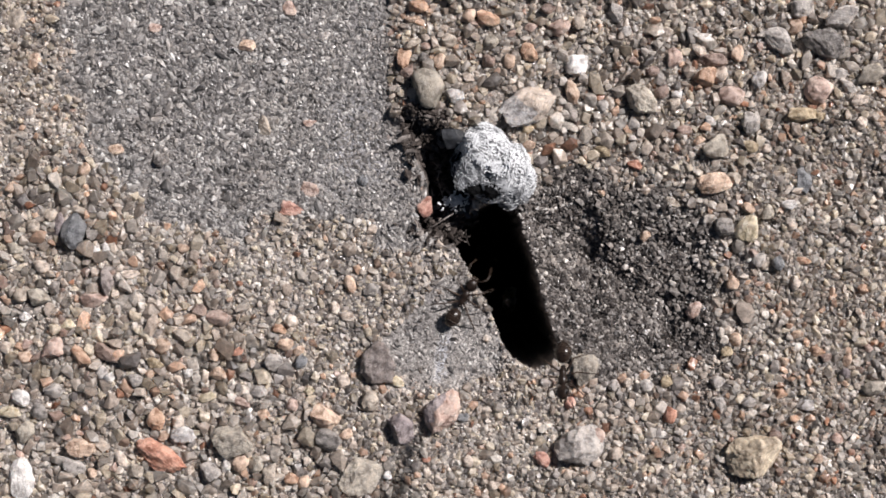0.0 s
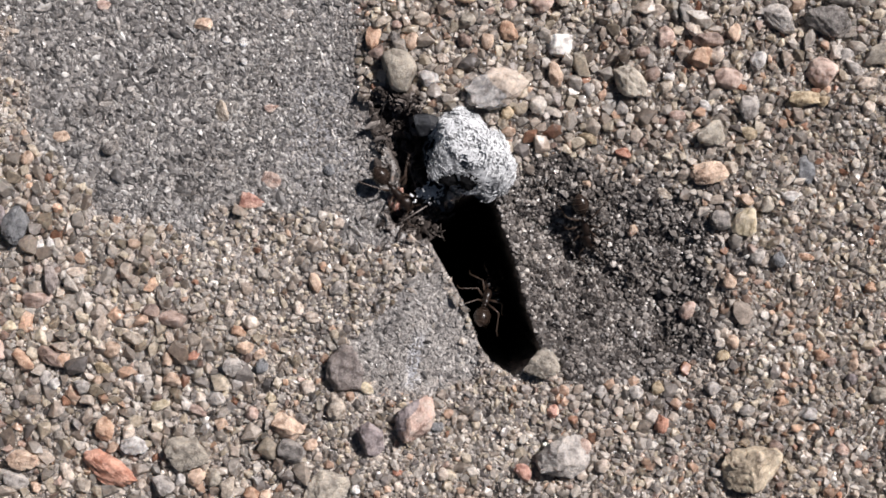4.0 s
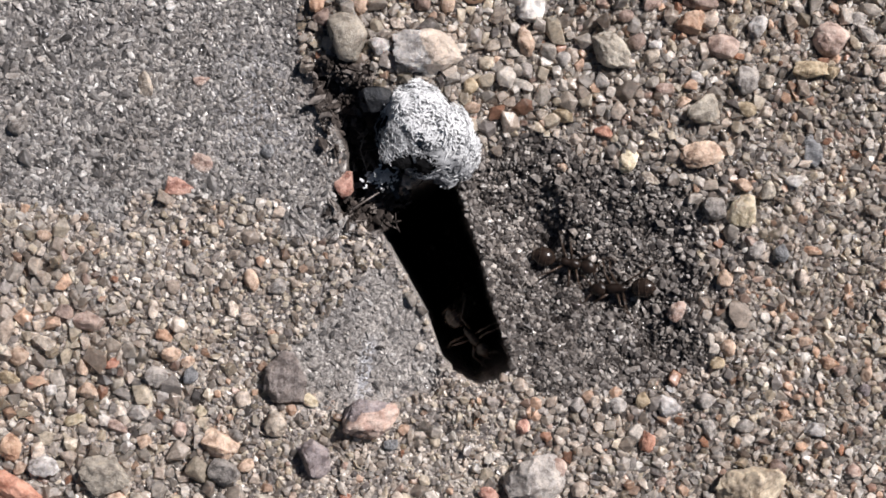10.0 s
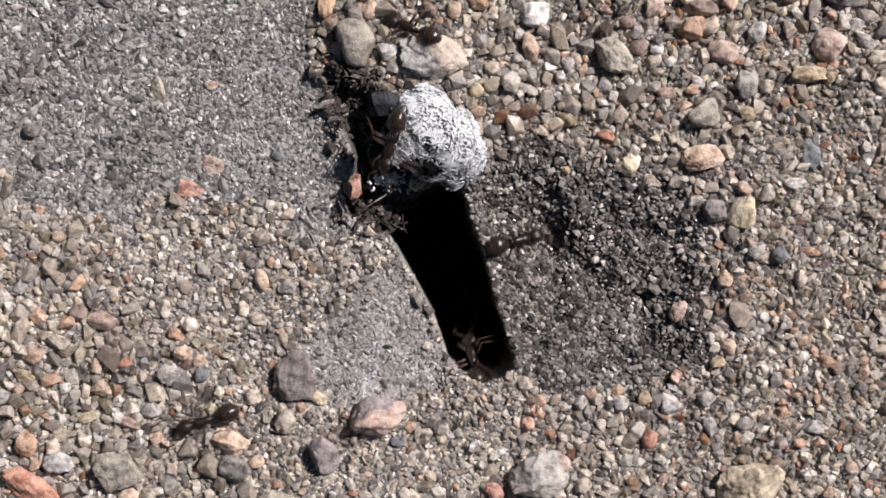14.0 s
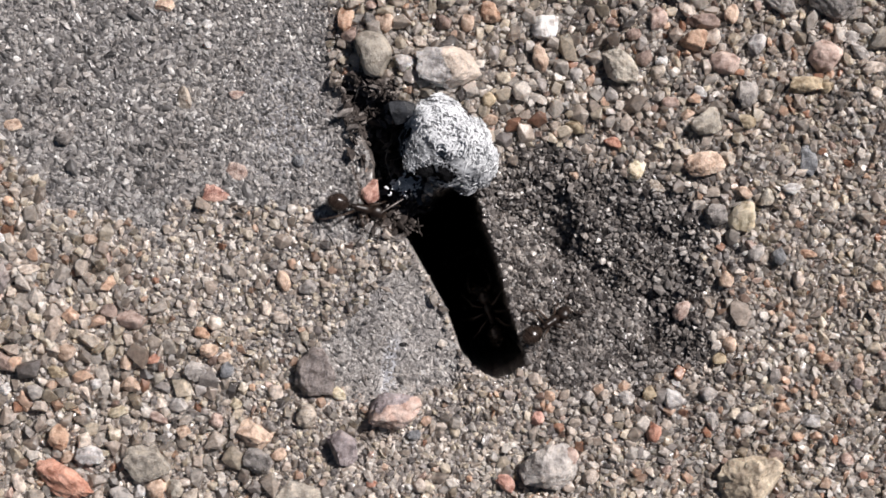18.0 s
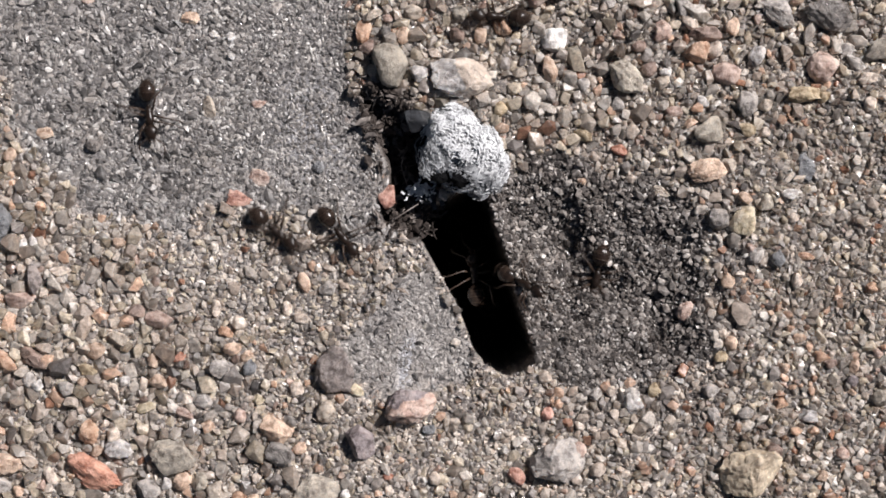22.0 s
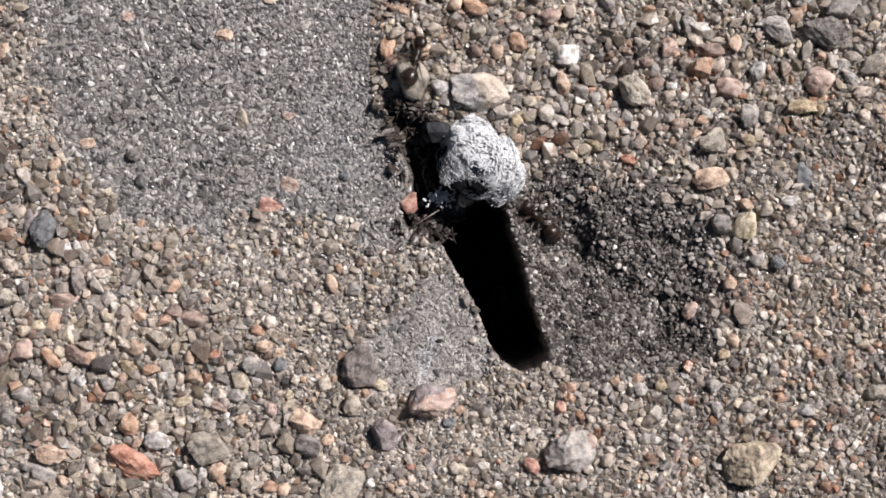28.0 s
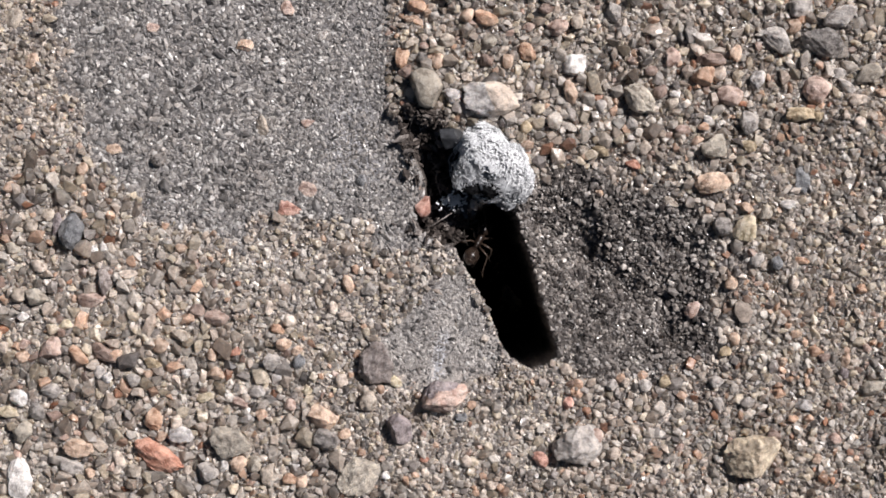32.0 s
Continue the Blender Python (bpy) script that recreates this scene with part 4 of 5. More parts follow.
def strands(name, centres, normals, rng, length, width, lift):
    """Thin bent fibres lying every way on a rounded surface, each a flat ribbon of four short pieces."""
    co, fa = [], []
    for i, (c, n) in enumerate(zip(centres, normals)):
        a = np.cross(n, rng.normal(size=3))
        a /= np.linalg.norm(a)
        b = np.cross(n, a)
        long, wide, up = rng.uniform(*length), rng.uniform(*width), rng.uniform(*lift)
        curl, bow = rng.uniform(-0.5, 0.5), rng.uniform(-0.35, 0.6)
        for k in range(5):
            u = k / 2 - 1
            at = c + a * long * u + b * long * curl * u * u + n * (up + long * 0.35 * bow * (0.5 - u * u) - long * long * u * u / 110)
            w = wide * (1 - 0.6 * u * u)
            for sy, sz in ((-1, 0), (1, 0), (1, -1), (-1, -1)):
                co.append(at + b * w * sy + n * sz * 0.9)
        o = 20 * i
        for k in range(4):
            for j in range(4):
                q = (j + 1) % 4
                fa.append((o + 4 * k + j, o + 4 * k + q, o + 4 * k + 4 + q, o + 4 * k + 4 + j))
        fa += [(o + 3, o + 2, o + 1, o), (o + 16, o + 17, o + 18, o + 19)]
    return mesh_of(name, np.array(co) * STEP, np.array(fa), False)


def white_lump():
    x, y = 863, 295
    base = empty("ash_lump", x, y, 0)
    tagged(base, "white fibrous ash lump with charred black edges over the hole", "ash lump")
    rng = np.random.RandomState(5)
    co, fa = BALLS[5]
    v = co.copy()
    v[:, 0] += 0.20 * np.clip(v[:, 0], 0, 1) ** 2 * np.exp(-((v[:, 1] + 0.38) / 0.35) ** 2)
    v[:, 0] *= 1 - 0.16 * np.clip(v[:, 1] - 0.1, 0, 1)
    v[:, 0] -= 0.10 * v[:, 1]
    f = rng.normal(size=(10, 3)) * 2.6
    bumpy = 1 + 0.045 * np.sin(v @ f.T + rng.uniform(0, 6.28, 10)).sum(1)
    g = rng.normal(size=(14, 3)) * 8.0
    bumpy += 0.022 * np.sin(v @ g.T + rng.uniform(0, 6.28, 14)).sum(1)
    v = v * bumpy[:, None] * np.array([66, 62, 50]) + np.array([0, -3, 24])
    mid = co[fa].mean(1)
    edge = 0.10 * np.sin(11 * mid[:, 0] + 5 * mid[:, 2]) + 0.07 * np.sin(23 * mid[:, 0])
    scar = ((mid[:, 0] + 0.30) / 0.52) ** 2 + ((mid[:, 1] + 0.66 + edge) / 0.22) ** 2 < 1
    burnt = (scar & (mid[:, 2] > -0.2)) | (mid[:, 2] < -0.1) | ((mid[:, 0] < -0.86) & (mid[:, 2] < 0.45))
    # The flank turned from the sun is greyed: shade put into the colour.
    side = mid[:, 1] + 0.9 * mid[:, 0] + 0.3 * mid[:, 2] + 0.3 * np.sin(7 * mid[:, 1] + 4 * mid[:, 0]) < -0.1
    part("core", mesh_of("core", v * STEP, fa[~burnt & ~side], True), ASH, base)
    part("scorched_side", mesh_of("scorched_side", v * STEP, fa[~burnt & side], True), GREY_FIBRE, base, "lower-left flank of the lump, its shade put into grey colour")
    crust = v * (1 + rng.normal(size=(len(v), 1)) * 0.012)
    part("charred_crust", mesh_of("charred_crust", crust * STEP, fa[burnt], False), CHAR, base, "black charred crust on the underside")
    normals = co / np.linalg.norm(co, axis=1)[:, None]
    bare = ((co[:, 0] + 0.30) / 0.46) ** 2 + ((co[:, 1] + 0.66) / 0.17) ** 2 < 1
    up = np.where((co[:, 2] > -0.25) & ~bare)[0]
    # Grey fibres crowd the lower-left flank to paint its shade, white ones the sunward.
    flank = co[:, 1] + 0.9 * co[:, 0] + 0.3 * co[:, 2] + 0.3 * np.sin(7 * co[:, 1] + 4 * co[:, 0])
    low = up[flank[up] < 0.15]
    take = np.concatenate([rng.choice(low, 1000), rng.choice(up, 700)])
    part("scorched_mat", strands("scorched_mat", v[take], normals[take], rng, (2.5, 6.5), (0.4, 1.2), (0.0, 1.6)), GREY_FIBRE, base, "grey fibres over the lump, densest to paint its shaded flank")
    take = np.concatenate([rng.choice(up[flank[up] > 0.05], 1750), rng.choice(up, 420)])
    part("fibre_mat", strands("fibre_mat", v[take], normals[take], rng, (3, 9), (0.5, 1.5), (0.2, 2.6)), FIBRE, base, "bleached fibres matted over the lump")
    tip, tip_faces = shard(np.random.RandomState(12), 11, 0.06)
    tip = tip @ Matrix.Rotation(radians(20), 3, "Z").transposed() * np.array([32, 22, 22]) + np.array([-58, 50, 26])
    part("charred_tip", mesh_of("charred_tip", tip * STEP, tip_faces, False), TIP, base, "blue-black charred tip")
    edge = rng.normal(size=(150, 3)) * np.array([10, 6, 5]) + np.array([-58, -62, 14])
    part("crumb_drift", flakes("crumb_drift", edge, np.tile([0.0, 0, 1], (150, 1)), rng, (1.2, 4), (0.8, 2), (0.5, 1.3), 0.7), FIBRE, base, "white crumbs at the foot of the lump")
    drip = rng.normal(size=(26, 3)) * np.array([12, 7, 4]) + np.array([-44, -76, 6])
    part("char_drift", flakes("char_drift", drip, np.tile([0.0, 0, 1], (26, 1)), rng, (3, 8), (2, 5), (1, 3), 0.5), TIP, base, "glossy black charred crumbs at the rim")
    return base


def leaf_piece(name, rng, size):
    """A curled shred of dry leaf."""
    n = 5
    u, v = np.meshgrid(np.linspace(-1, 1, n), np.linspace(-1, 1, 4))
    co = np.stack([u * size, v * size * 0.3 * (1 - 0.45 * u * u), size * (0.35 * u * u + 0.25 * v * rng.uniform(-1, 1)) + rng.normal(size=u.shape) * size * 0.15], -1).reshape(-1, 3)
    idx = np.arange(n * 4).reshape(4, n)
    fa = np.stack([idx[:-1, :-1], idx[:-1, 1:], idx[1:, 1:], idx[1:, :-1]], -1).reshape(-1, 4)
    low = co - np.array([0, 0, size * 0.08])
    rim = list(idx[0]) + list(idx[1:, -1]) + list(idx[-1, -2::-1]) + list(idx[-2:0:-1, 0])
    k = len(co)
    side = np.array([(a, a + k, b + k, b) for a, b in zip(rim, rim[1:] + rim[:1])])
    return mesh_of(name, np.concatenate([co, low]) * STEP, np.concatenate([fa, fa[:, ::-1] + k, side]), False)


def plant_litter(name, label, middle, pieces, seed, spread_xy, level_z, twigs, pale=0.16):
    """A little drift of shreds, crumbs and rootlets caught in the crack."""
    rng = np.random.RandomState(seed)
    x, y = middle
    base = empty(name, x, y, 0)
    tagged(base, label, "plant litter")
    for i in range(pieces):
        dx, dy = rng.normal(size=2) * np.array(spread_xy)
        z = max(float(ground_z(x + dx, y - dy)), level_z) + rng.uniform(0, 9)
        kind = (0, 1, 1, 0, 2)[i % 5]
        if kind == 0:
            ob = part("leaf_shred", leaf_piece("leaf_shred", rng, rng.uniform(5, 12)), LITTER if rng.rand() < pale else DARK_LITTER, base)
        elif kind == 1:
            co, fa = chipped(1, rng, 3, 0.5)
            ob = part("crumb", mesh_of("crumb", co * rng.uniform(4, 10) * np.array([1.5, 0.9, 0.55]) * STEP, fa, False), LITTER if rng.rand() < pale else DARK_LITTER, base)
        else:
            a = rng.uniform(6, 15)
            bend = rng.normal(size=3) * 4
            ob = part("rootlet", tube("rootlet", [(-a, 0, 0), (-a * 0.3, bend[0], abs(bend[1])), (a * 0.4, bend[2], 2), (a, 0, 0)], (0.9, 1.1, 0.9, 0.5), 5), LITTER if rng.rand() < 0.15 else DARK_LITTER, base)
        ob.matrix_basis = Matrix.Translation(Vector((dx, dy, z)) * STEP) @ pose(0, 0, 0, rng.uniform(-35, 35), rng.uniform(-35, 35), rng.uniform(0, 360))
    for i in range(twigs):
        pts = [Vector((rng.normal() * spread_xy[0], rng.normal() * spread_xy[1], level_z + 22 + rng.uniform(0, 14))) for _ in range(2)]
        mid = (pts[0] + pts[1]) / 2 + Vector((rng.normal() * 6, rng.normal() * 6, 8))
        part("rootlet", tube("rootlet", [pts[0][:], mid[:], pts[1][:]], (1.0, 1.2, 0.6), 5), LITTER, base)
    return base


white_lump()
plant_litter("crack_litter", "dark shreds of dry leaf and rootlets caught in the crack", (750, 262), 110, 3, (18, 26), -50, 3, 0.14)
plant_litter("dry_litter", "grey-brown shreds and crumbs of dry leaf at the end of the crack", (746, 220), 190, 8, (19, 17), -14, 6, 0.25)
plant_litter("shaded_litter", "rotted black litter in the shade beside the ash lump", (775, 315), 46, 6, (15, 32), -50, 3)
plant_litter("rim_litter", "brown litter crumbs and shreds at the rim of the hole", (784, 400), 150, 4, (27, 18), -26, 4, 0.25)


# ---------------------------------------------------------------- ants
COXAE = [(22, 6, 13), (12, 7, 12), (2, 6, 13)]
REACH = [((12, 17, 12), (27, 32, -13), (34, 36, -13)), ((-1, 23, 14), (-4, 44, -12), (-2, 53, -12)), ((-16, 20, 16), (-33, 42, -13), (-42, 48, -13))]


def ant_body():
    """A worker ant about four millimetres long, facing along its own x."""
    base = new("ant")
    base.empty_display_size = 0.001
    tagged(base, "dark brown worker ant with a glossy rounded abdomen", "ant", "worker ants")

    def pear(co):
        co = co.copy()
        co[:, 1:] *= (1 - 0.30 * np.clip(-co[:, 0], 0, 1) ** 2)[:, None]
        return co

    def heart(co):
        co = co.copy()
        co[:, 1] *= 1 - 0.22 * co[:, 0]
        co[:, 0] -= 0.18 * np.exp(-(co[:, 1] / 0.3) ** 2) * (co[:, 0] < -0.4)
        return co

    def waist(co):
        co = co.copy()
        co[:, 1:] *= (1 - 0.26 * np.exp(-((co[:, 0] + 0.15) / 0.22) ** 2) + 0.12 * co[:, 0])[:, None]
        return co
    gaster = part("gaster", blob("gaster", 3, (-33, 0, 17), (21, 16, 14.5), 0, 1, pear), GASTER, base, "glossy dark abdomen")
    for k, (dx, r) in enumerate(((-6, 0.985), (-17, 0.84), (5, 1.0))):
        ring = [(-33 + dx, math.cos(a) * 16.2 * r, 17 + math.sin(a) * 14.7 * r) for a in np.linspace(-0.3, math.pi + 0.3, 15)]
        part("band", tube("band", ring, [0.55] * 15, 4), LIMB, gaster)
    part("petiole", blob("petiole", 2, (-6, 0, 14), (4, 4.5, 6.5)), SHELL, base)
    part("thorax", blob("thorax", 3, (12, 0, 16), (19, 8.5, 8.5), 0, 1, waist), SHELL, base)
    head = part("head", blob("head", 3, (42, 0, 16), (13, 12.2, 8.5), 0, 1, heart), SHELL, base)
    for side in (1, -1):
        part("eye", blob("eye", 2, (43, 9.6 * side, 20), (3.2, 1.8, 2.6)), EYE, head)
        part("mandible", tube("mandible", [(52, 5 * side, 13), (57, 4 * side, 12), (60, 1 * side, 11)], (2.6, 2.0, 0.7), 5), LIMB, head)
        part("antenna", tube("antenna", [(51, 5 * side, 19), (60, 17 * side, 23), (64, 21 * side, 22), (76, 22 * side, 15), (90, 17 * side, 8)], (0.9, 0.9, 1.2, 1.1, 1.2), 5), LIMB, head)
    for (cx, cy, cz), pts in zip(COXAE, REACH):
        for side in (1, -1):
            line = [(0, 0, 0)] + [(px, py * side, pz) for px, py, pz in pts]
            mid = [(a + b) / 2 for a, b in zip(line[0], line[1])]
            leg = part("leg", tube("leg", [line[0], tuple(mid), line[1], line[2], line[3]], (1.9, 2.2, 1.4, 0.95, 0.6), 6), LIMB, base)
            leg.location = Vector((cx, cy * side, cz)) * STEP
    return base


FIRST_ANT = ant_body()
FIRST_ANT.scale = (0.89, 0.89, 0.89)
ANTS = []
TOPS = []


def footing(x, y):
    """The height on which an ant walks: ground and stones; over the hole it clings a little below the rim."""
    x, y = np.asarray(x, float), np.asarray(y, float)
    hole = inside_depth(x, y, HOLE)
    h = ground_z(x, y) + 1000 * smooth(-1.5, 5, hole) - 105 * smooth(0, 34, hole)
    h = h + 60 * smooth(0, 20, inside_depth(x, y, CRACK)) * (1 - smooth(0, 6, hole))
    for sx, sy, r, top in TOPS:
        d = np.hypot(x - sx, y - sy)
        h = h + top * (1 - smooth(0.55 * r, 1.15 * r, d))
    d = np.hypot(x - 863, y - 294)
    dome = 30 + 60 * np.sqrt(np.clip(1 - (d / 82) ** 2, 0, 1))
    return np.where(d < 74, np.maximum(h, dome), h)


class Ant:
    """One ant, its legs, and where it waits between its trips."""
    def __init__(self, k):
        rng = np.random.RandomState(500 + k)
        self.k, self.body = k, FIRST_ANT if k == 0 else copy_thing(FIRST_ANT, Matrix())
        self.legs = [o for o in self.body.children if o.name.startswith("leg")]
        self.rows, self.steps, self.where, self.free = [], [], None, -1.0
        self.nest = (rng.uniform(865, 935), rng.uniform(455, 600), -rng.uniform(560, 820))


def trail(start, end, *points):
    """One trip of an ant: from the nest (H) or from beyond an edge, through places at their times, facing that way in degrees if a fourth number says so."""
    ant = None
    for a in ANTS:
        if a.where == start and a.free < points[0][0] - 0.6:
            ant = a
            break
    if ant is None:
        ant = Ant(len(ANTS))
        ANTS.append(ant)
    pts = [(p[0], float(p[1]), float(p[2]), None) for p in points]
    faces_to = [(p[0], radians(p[3])) for p in points if len(p) > 3]
    away = 12.0 * (ANTS.index(ant) % 7)
    beyond = {"L": (-135 - away, None), "R": (1700 + away, None), "T": (None, -140 - away), "B": (None, 1020 + away)}
    if start in beyond and not ant.rows:
        ex, ey = beyond[start]
        pts.insert(0, (max(0.0, pts[0][0] - 0.2), pts[0][1] if ex is None else ex, pts[0][2] if ey is None else ey, None))
    if end in beyond:
        ex, ey = beyond[end]
        pts.append((pts[-1][0] + 0.25, pts[-1][1] if ex is None else ex, pts[-1][2] if ey is None else ey, None))
    if start == "H" and pts[0][0] > 0.3:
        pts.insert(0, (pts[0][0] - 0.25, ant.nest[0], ant.nest[1], ant.nest[2]))
    if end == "H" and pts[-1][0] < 31.5:
        pts.append((pts[-1][0] + 0.3, ant.nest[0], ant.nest[1], ant.nest[2]))
    if ant.rows and start != "H":
        t0, x0, y0 = ant.rows[-1][:3]
        pts.insert(0, (max(ant.free + 0.1, pts[0][0] - 0.4), x0, y0, None))
    t = np.array([p[0] for p in pts])
    x, y = np.array([p[1] for p in pts]), np.array([p[2] for p in pts])
    times = np.unique(np.round(np.concatenate([np.arange(t[0], t[-1], 0.1), t]), 3))
    keep = [times[0]]
    for q in times[1:]:
        if q - keep[-1] > 0.045 or q == times[-1]:
            keep.append(q)
    times = np.array(keep)

    def glide(v):
        if len(t) < 3:
            return np.interp(times, t, v)
        m = np.gradient(v, t)
        d = np.diff(v) / np.diff(t)
        for i in range(len(v)):
            lo, hi = d[max(i - 1, 0)], d[min(i, len(d) - 1)]
            m[i] = 0.0 if lo * hi <= 0 else np.sign(lo) * min(abs(m[i]), 2.5 * min(abs(lo), abs(hi)))
        i = np.clip(np.searchsorted(t, times, "right") - 1, 0, len(t) - 2)
        h = t[i + 1] - t[i]
        s = (times - t[i]) / h
        return (2 * s ** 3 - 3 * s ** 2 + 1) * v[i] + (s ** 3 - 2 * s ** 2 + s) * h * m[i] + (-2 * s ** 3 + 3 * s ** 2) * v[i + 1] + (s ** 3 - s ** 2) * h * m[i + 1]
    xs, ys = glide(x), glide(y)
    surface = footing(xs, ys)
    deep = np.interp(times, t, [1.0 if p[3] is not None else 0.0 for p in pts])
    zs = surface * (1 - deep) + ant.nest[2] * deep
    dx, dy = np.gradient(xs), -np.gradient(ys)
    turn = ant.rows[-1][4] if ant.rows else None
    for i, q in enumerate(times):
        speed = math.hypot(dx[i], dy[i])
        aim = math.atan2(dy[i], dx[i]) if speed > 1.5 or turn is None else turn
        for when, way in faces_to:
            aim = way if abs(q - when) < 0.16 else aim
        if turn is not None:
            step = (aim - turn + math.pi) % (2 * math.pi) - math.pi
            aim = turn + max(-1.25, min(1.25, step))
        turn = aim
        ant.rows.append((float(q), float(xs[i]), float(ys[i]), float(zs[i]), turn, float(deep[i])))
        ant.steps.append((float(q), min(1.0, speed / 12)))
    ant.where, ant.free = end, float(times[-1])


def ant_poses(rows):
    t, x, y, z, turn, deep = (np.array(v) for v in zip(*rows))
    c, s = np.cos(turn), np.sin(turn)
    ahead, behind = footing(x + 30 * c, y - 30 * s), footing(x - 30 * c, y + 30 * s)
    left, right = footing(x - 24 * s, y - 24 * c), footing(x + 24 * s, y + 24 * c)
    level = deep < 0.2
    pitch = np.clip(np.arctan2(ahead - behind, 60), -0.6, 0.6) * level
    roll = np.clip(np.arctan2(left - right, 48), -0.5, 0.5) * level
    z = np.where(level, np.maximum(z, (ahead + behind) / 2 - 12), z)
    out = []
    for i in range(len(t)):
        m = Matrix.Translation(spot(float(x[i]), float(y[i]), float(z[i]) + 3)) @ Euler((0, 0, float(turn[i]))).to_matrix().to_4x4()
        out.append((float(t[i]), m @ Euler((float(roll[i]), -float(pitch[i]), 0)).to_matrix().to_4x4()))
    return out


def set_off():
    """Keys every ant and its legs."""
    for a in ANTS:
        rows = ant_poses(a.rows)
        if rows[0][0] > 0.02:
            rows.insert(0, (0.0, rows[0][1]))
        if rows[-1][0] < 31.98:
            rows.append((32.0, rows[-1][1]))
        walk(a.body, rows)
        for j, leg in enumerate(a.legs):
            side = 1 if j % 2 == 0 else -1
            pair = j // 2
            beat = (j + pair) % 2
            home = leg.location.copy()
            rest = Matrix.Translation(home)
            swing = [(0.0, rest)]
            for n, (t, pace) in enumerate(a.steps):
                if t > swing[-1][0] + 0.03:
                    way = (1 if (n + beat) % 2 else -1) * pace
                    swing.append((t, Matrix.Translation(home) @ Euler((0.12 * side * max(way, 0), 0, 0.38 * way * side)).to_matrix().to_4x4()))
            if swing[-1][0] < 31.98:
                swing.append((32.0, rest))
            walk(leg, swing)


for stone_ob, (sx, sy, sr) in ((bpy.data.objects[n], v) for n, v in STONES.items()):
    if sr > 22:
        TOPS.append((sx, sy, sr * 0.8, 0.55 * sr * 0.75))
TOPS = [s for s in TOPS if math.hypot(s[0] - 990, s[1] - 640) > 30]

build_sand()


# ---------------------------------------------------------------- what moves
def shift(ob, *rows):
    """Moves a stone over the plan: seconds, x, y, its turn, and a lift."""
    keys = []
    base = ob.matrix_world.copy()
    half = base.translation.z / STEP
    x0, y0 = CX + base.translation.x / STEP, CY - base.translation.y / STEP
    rise = half - float(ground_z(x0, y0))
    for t, x, y, turn, lift in rows:
        z = float(footing_plain(x, y)) + rise + lift
        keys.append((t, Matrix.Translation(spot(x, y, z)) @ pose(0, 0, 0, 0, 0, turn) @ base.to_3x3().normalized().to_4x4()))
    walk(ob, keys)


def footing_plain(x, y):
    return ground_z(x, y) + 1000 * smooth(-1.5, 5, inside_depth(x, y, HOLE))


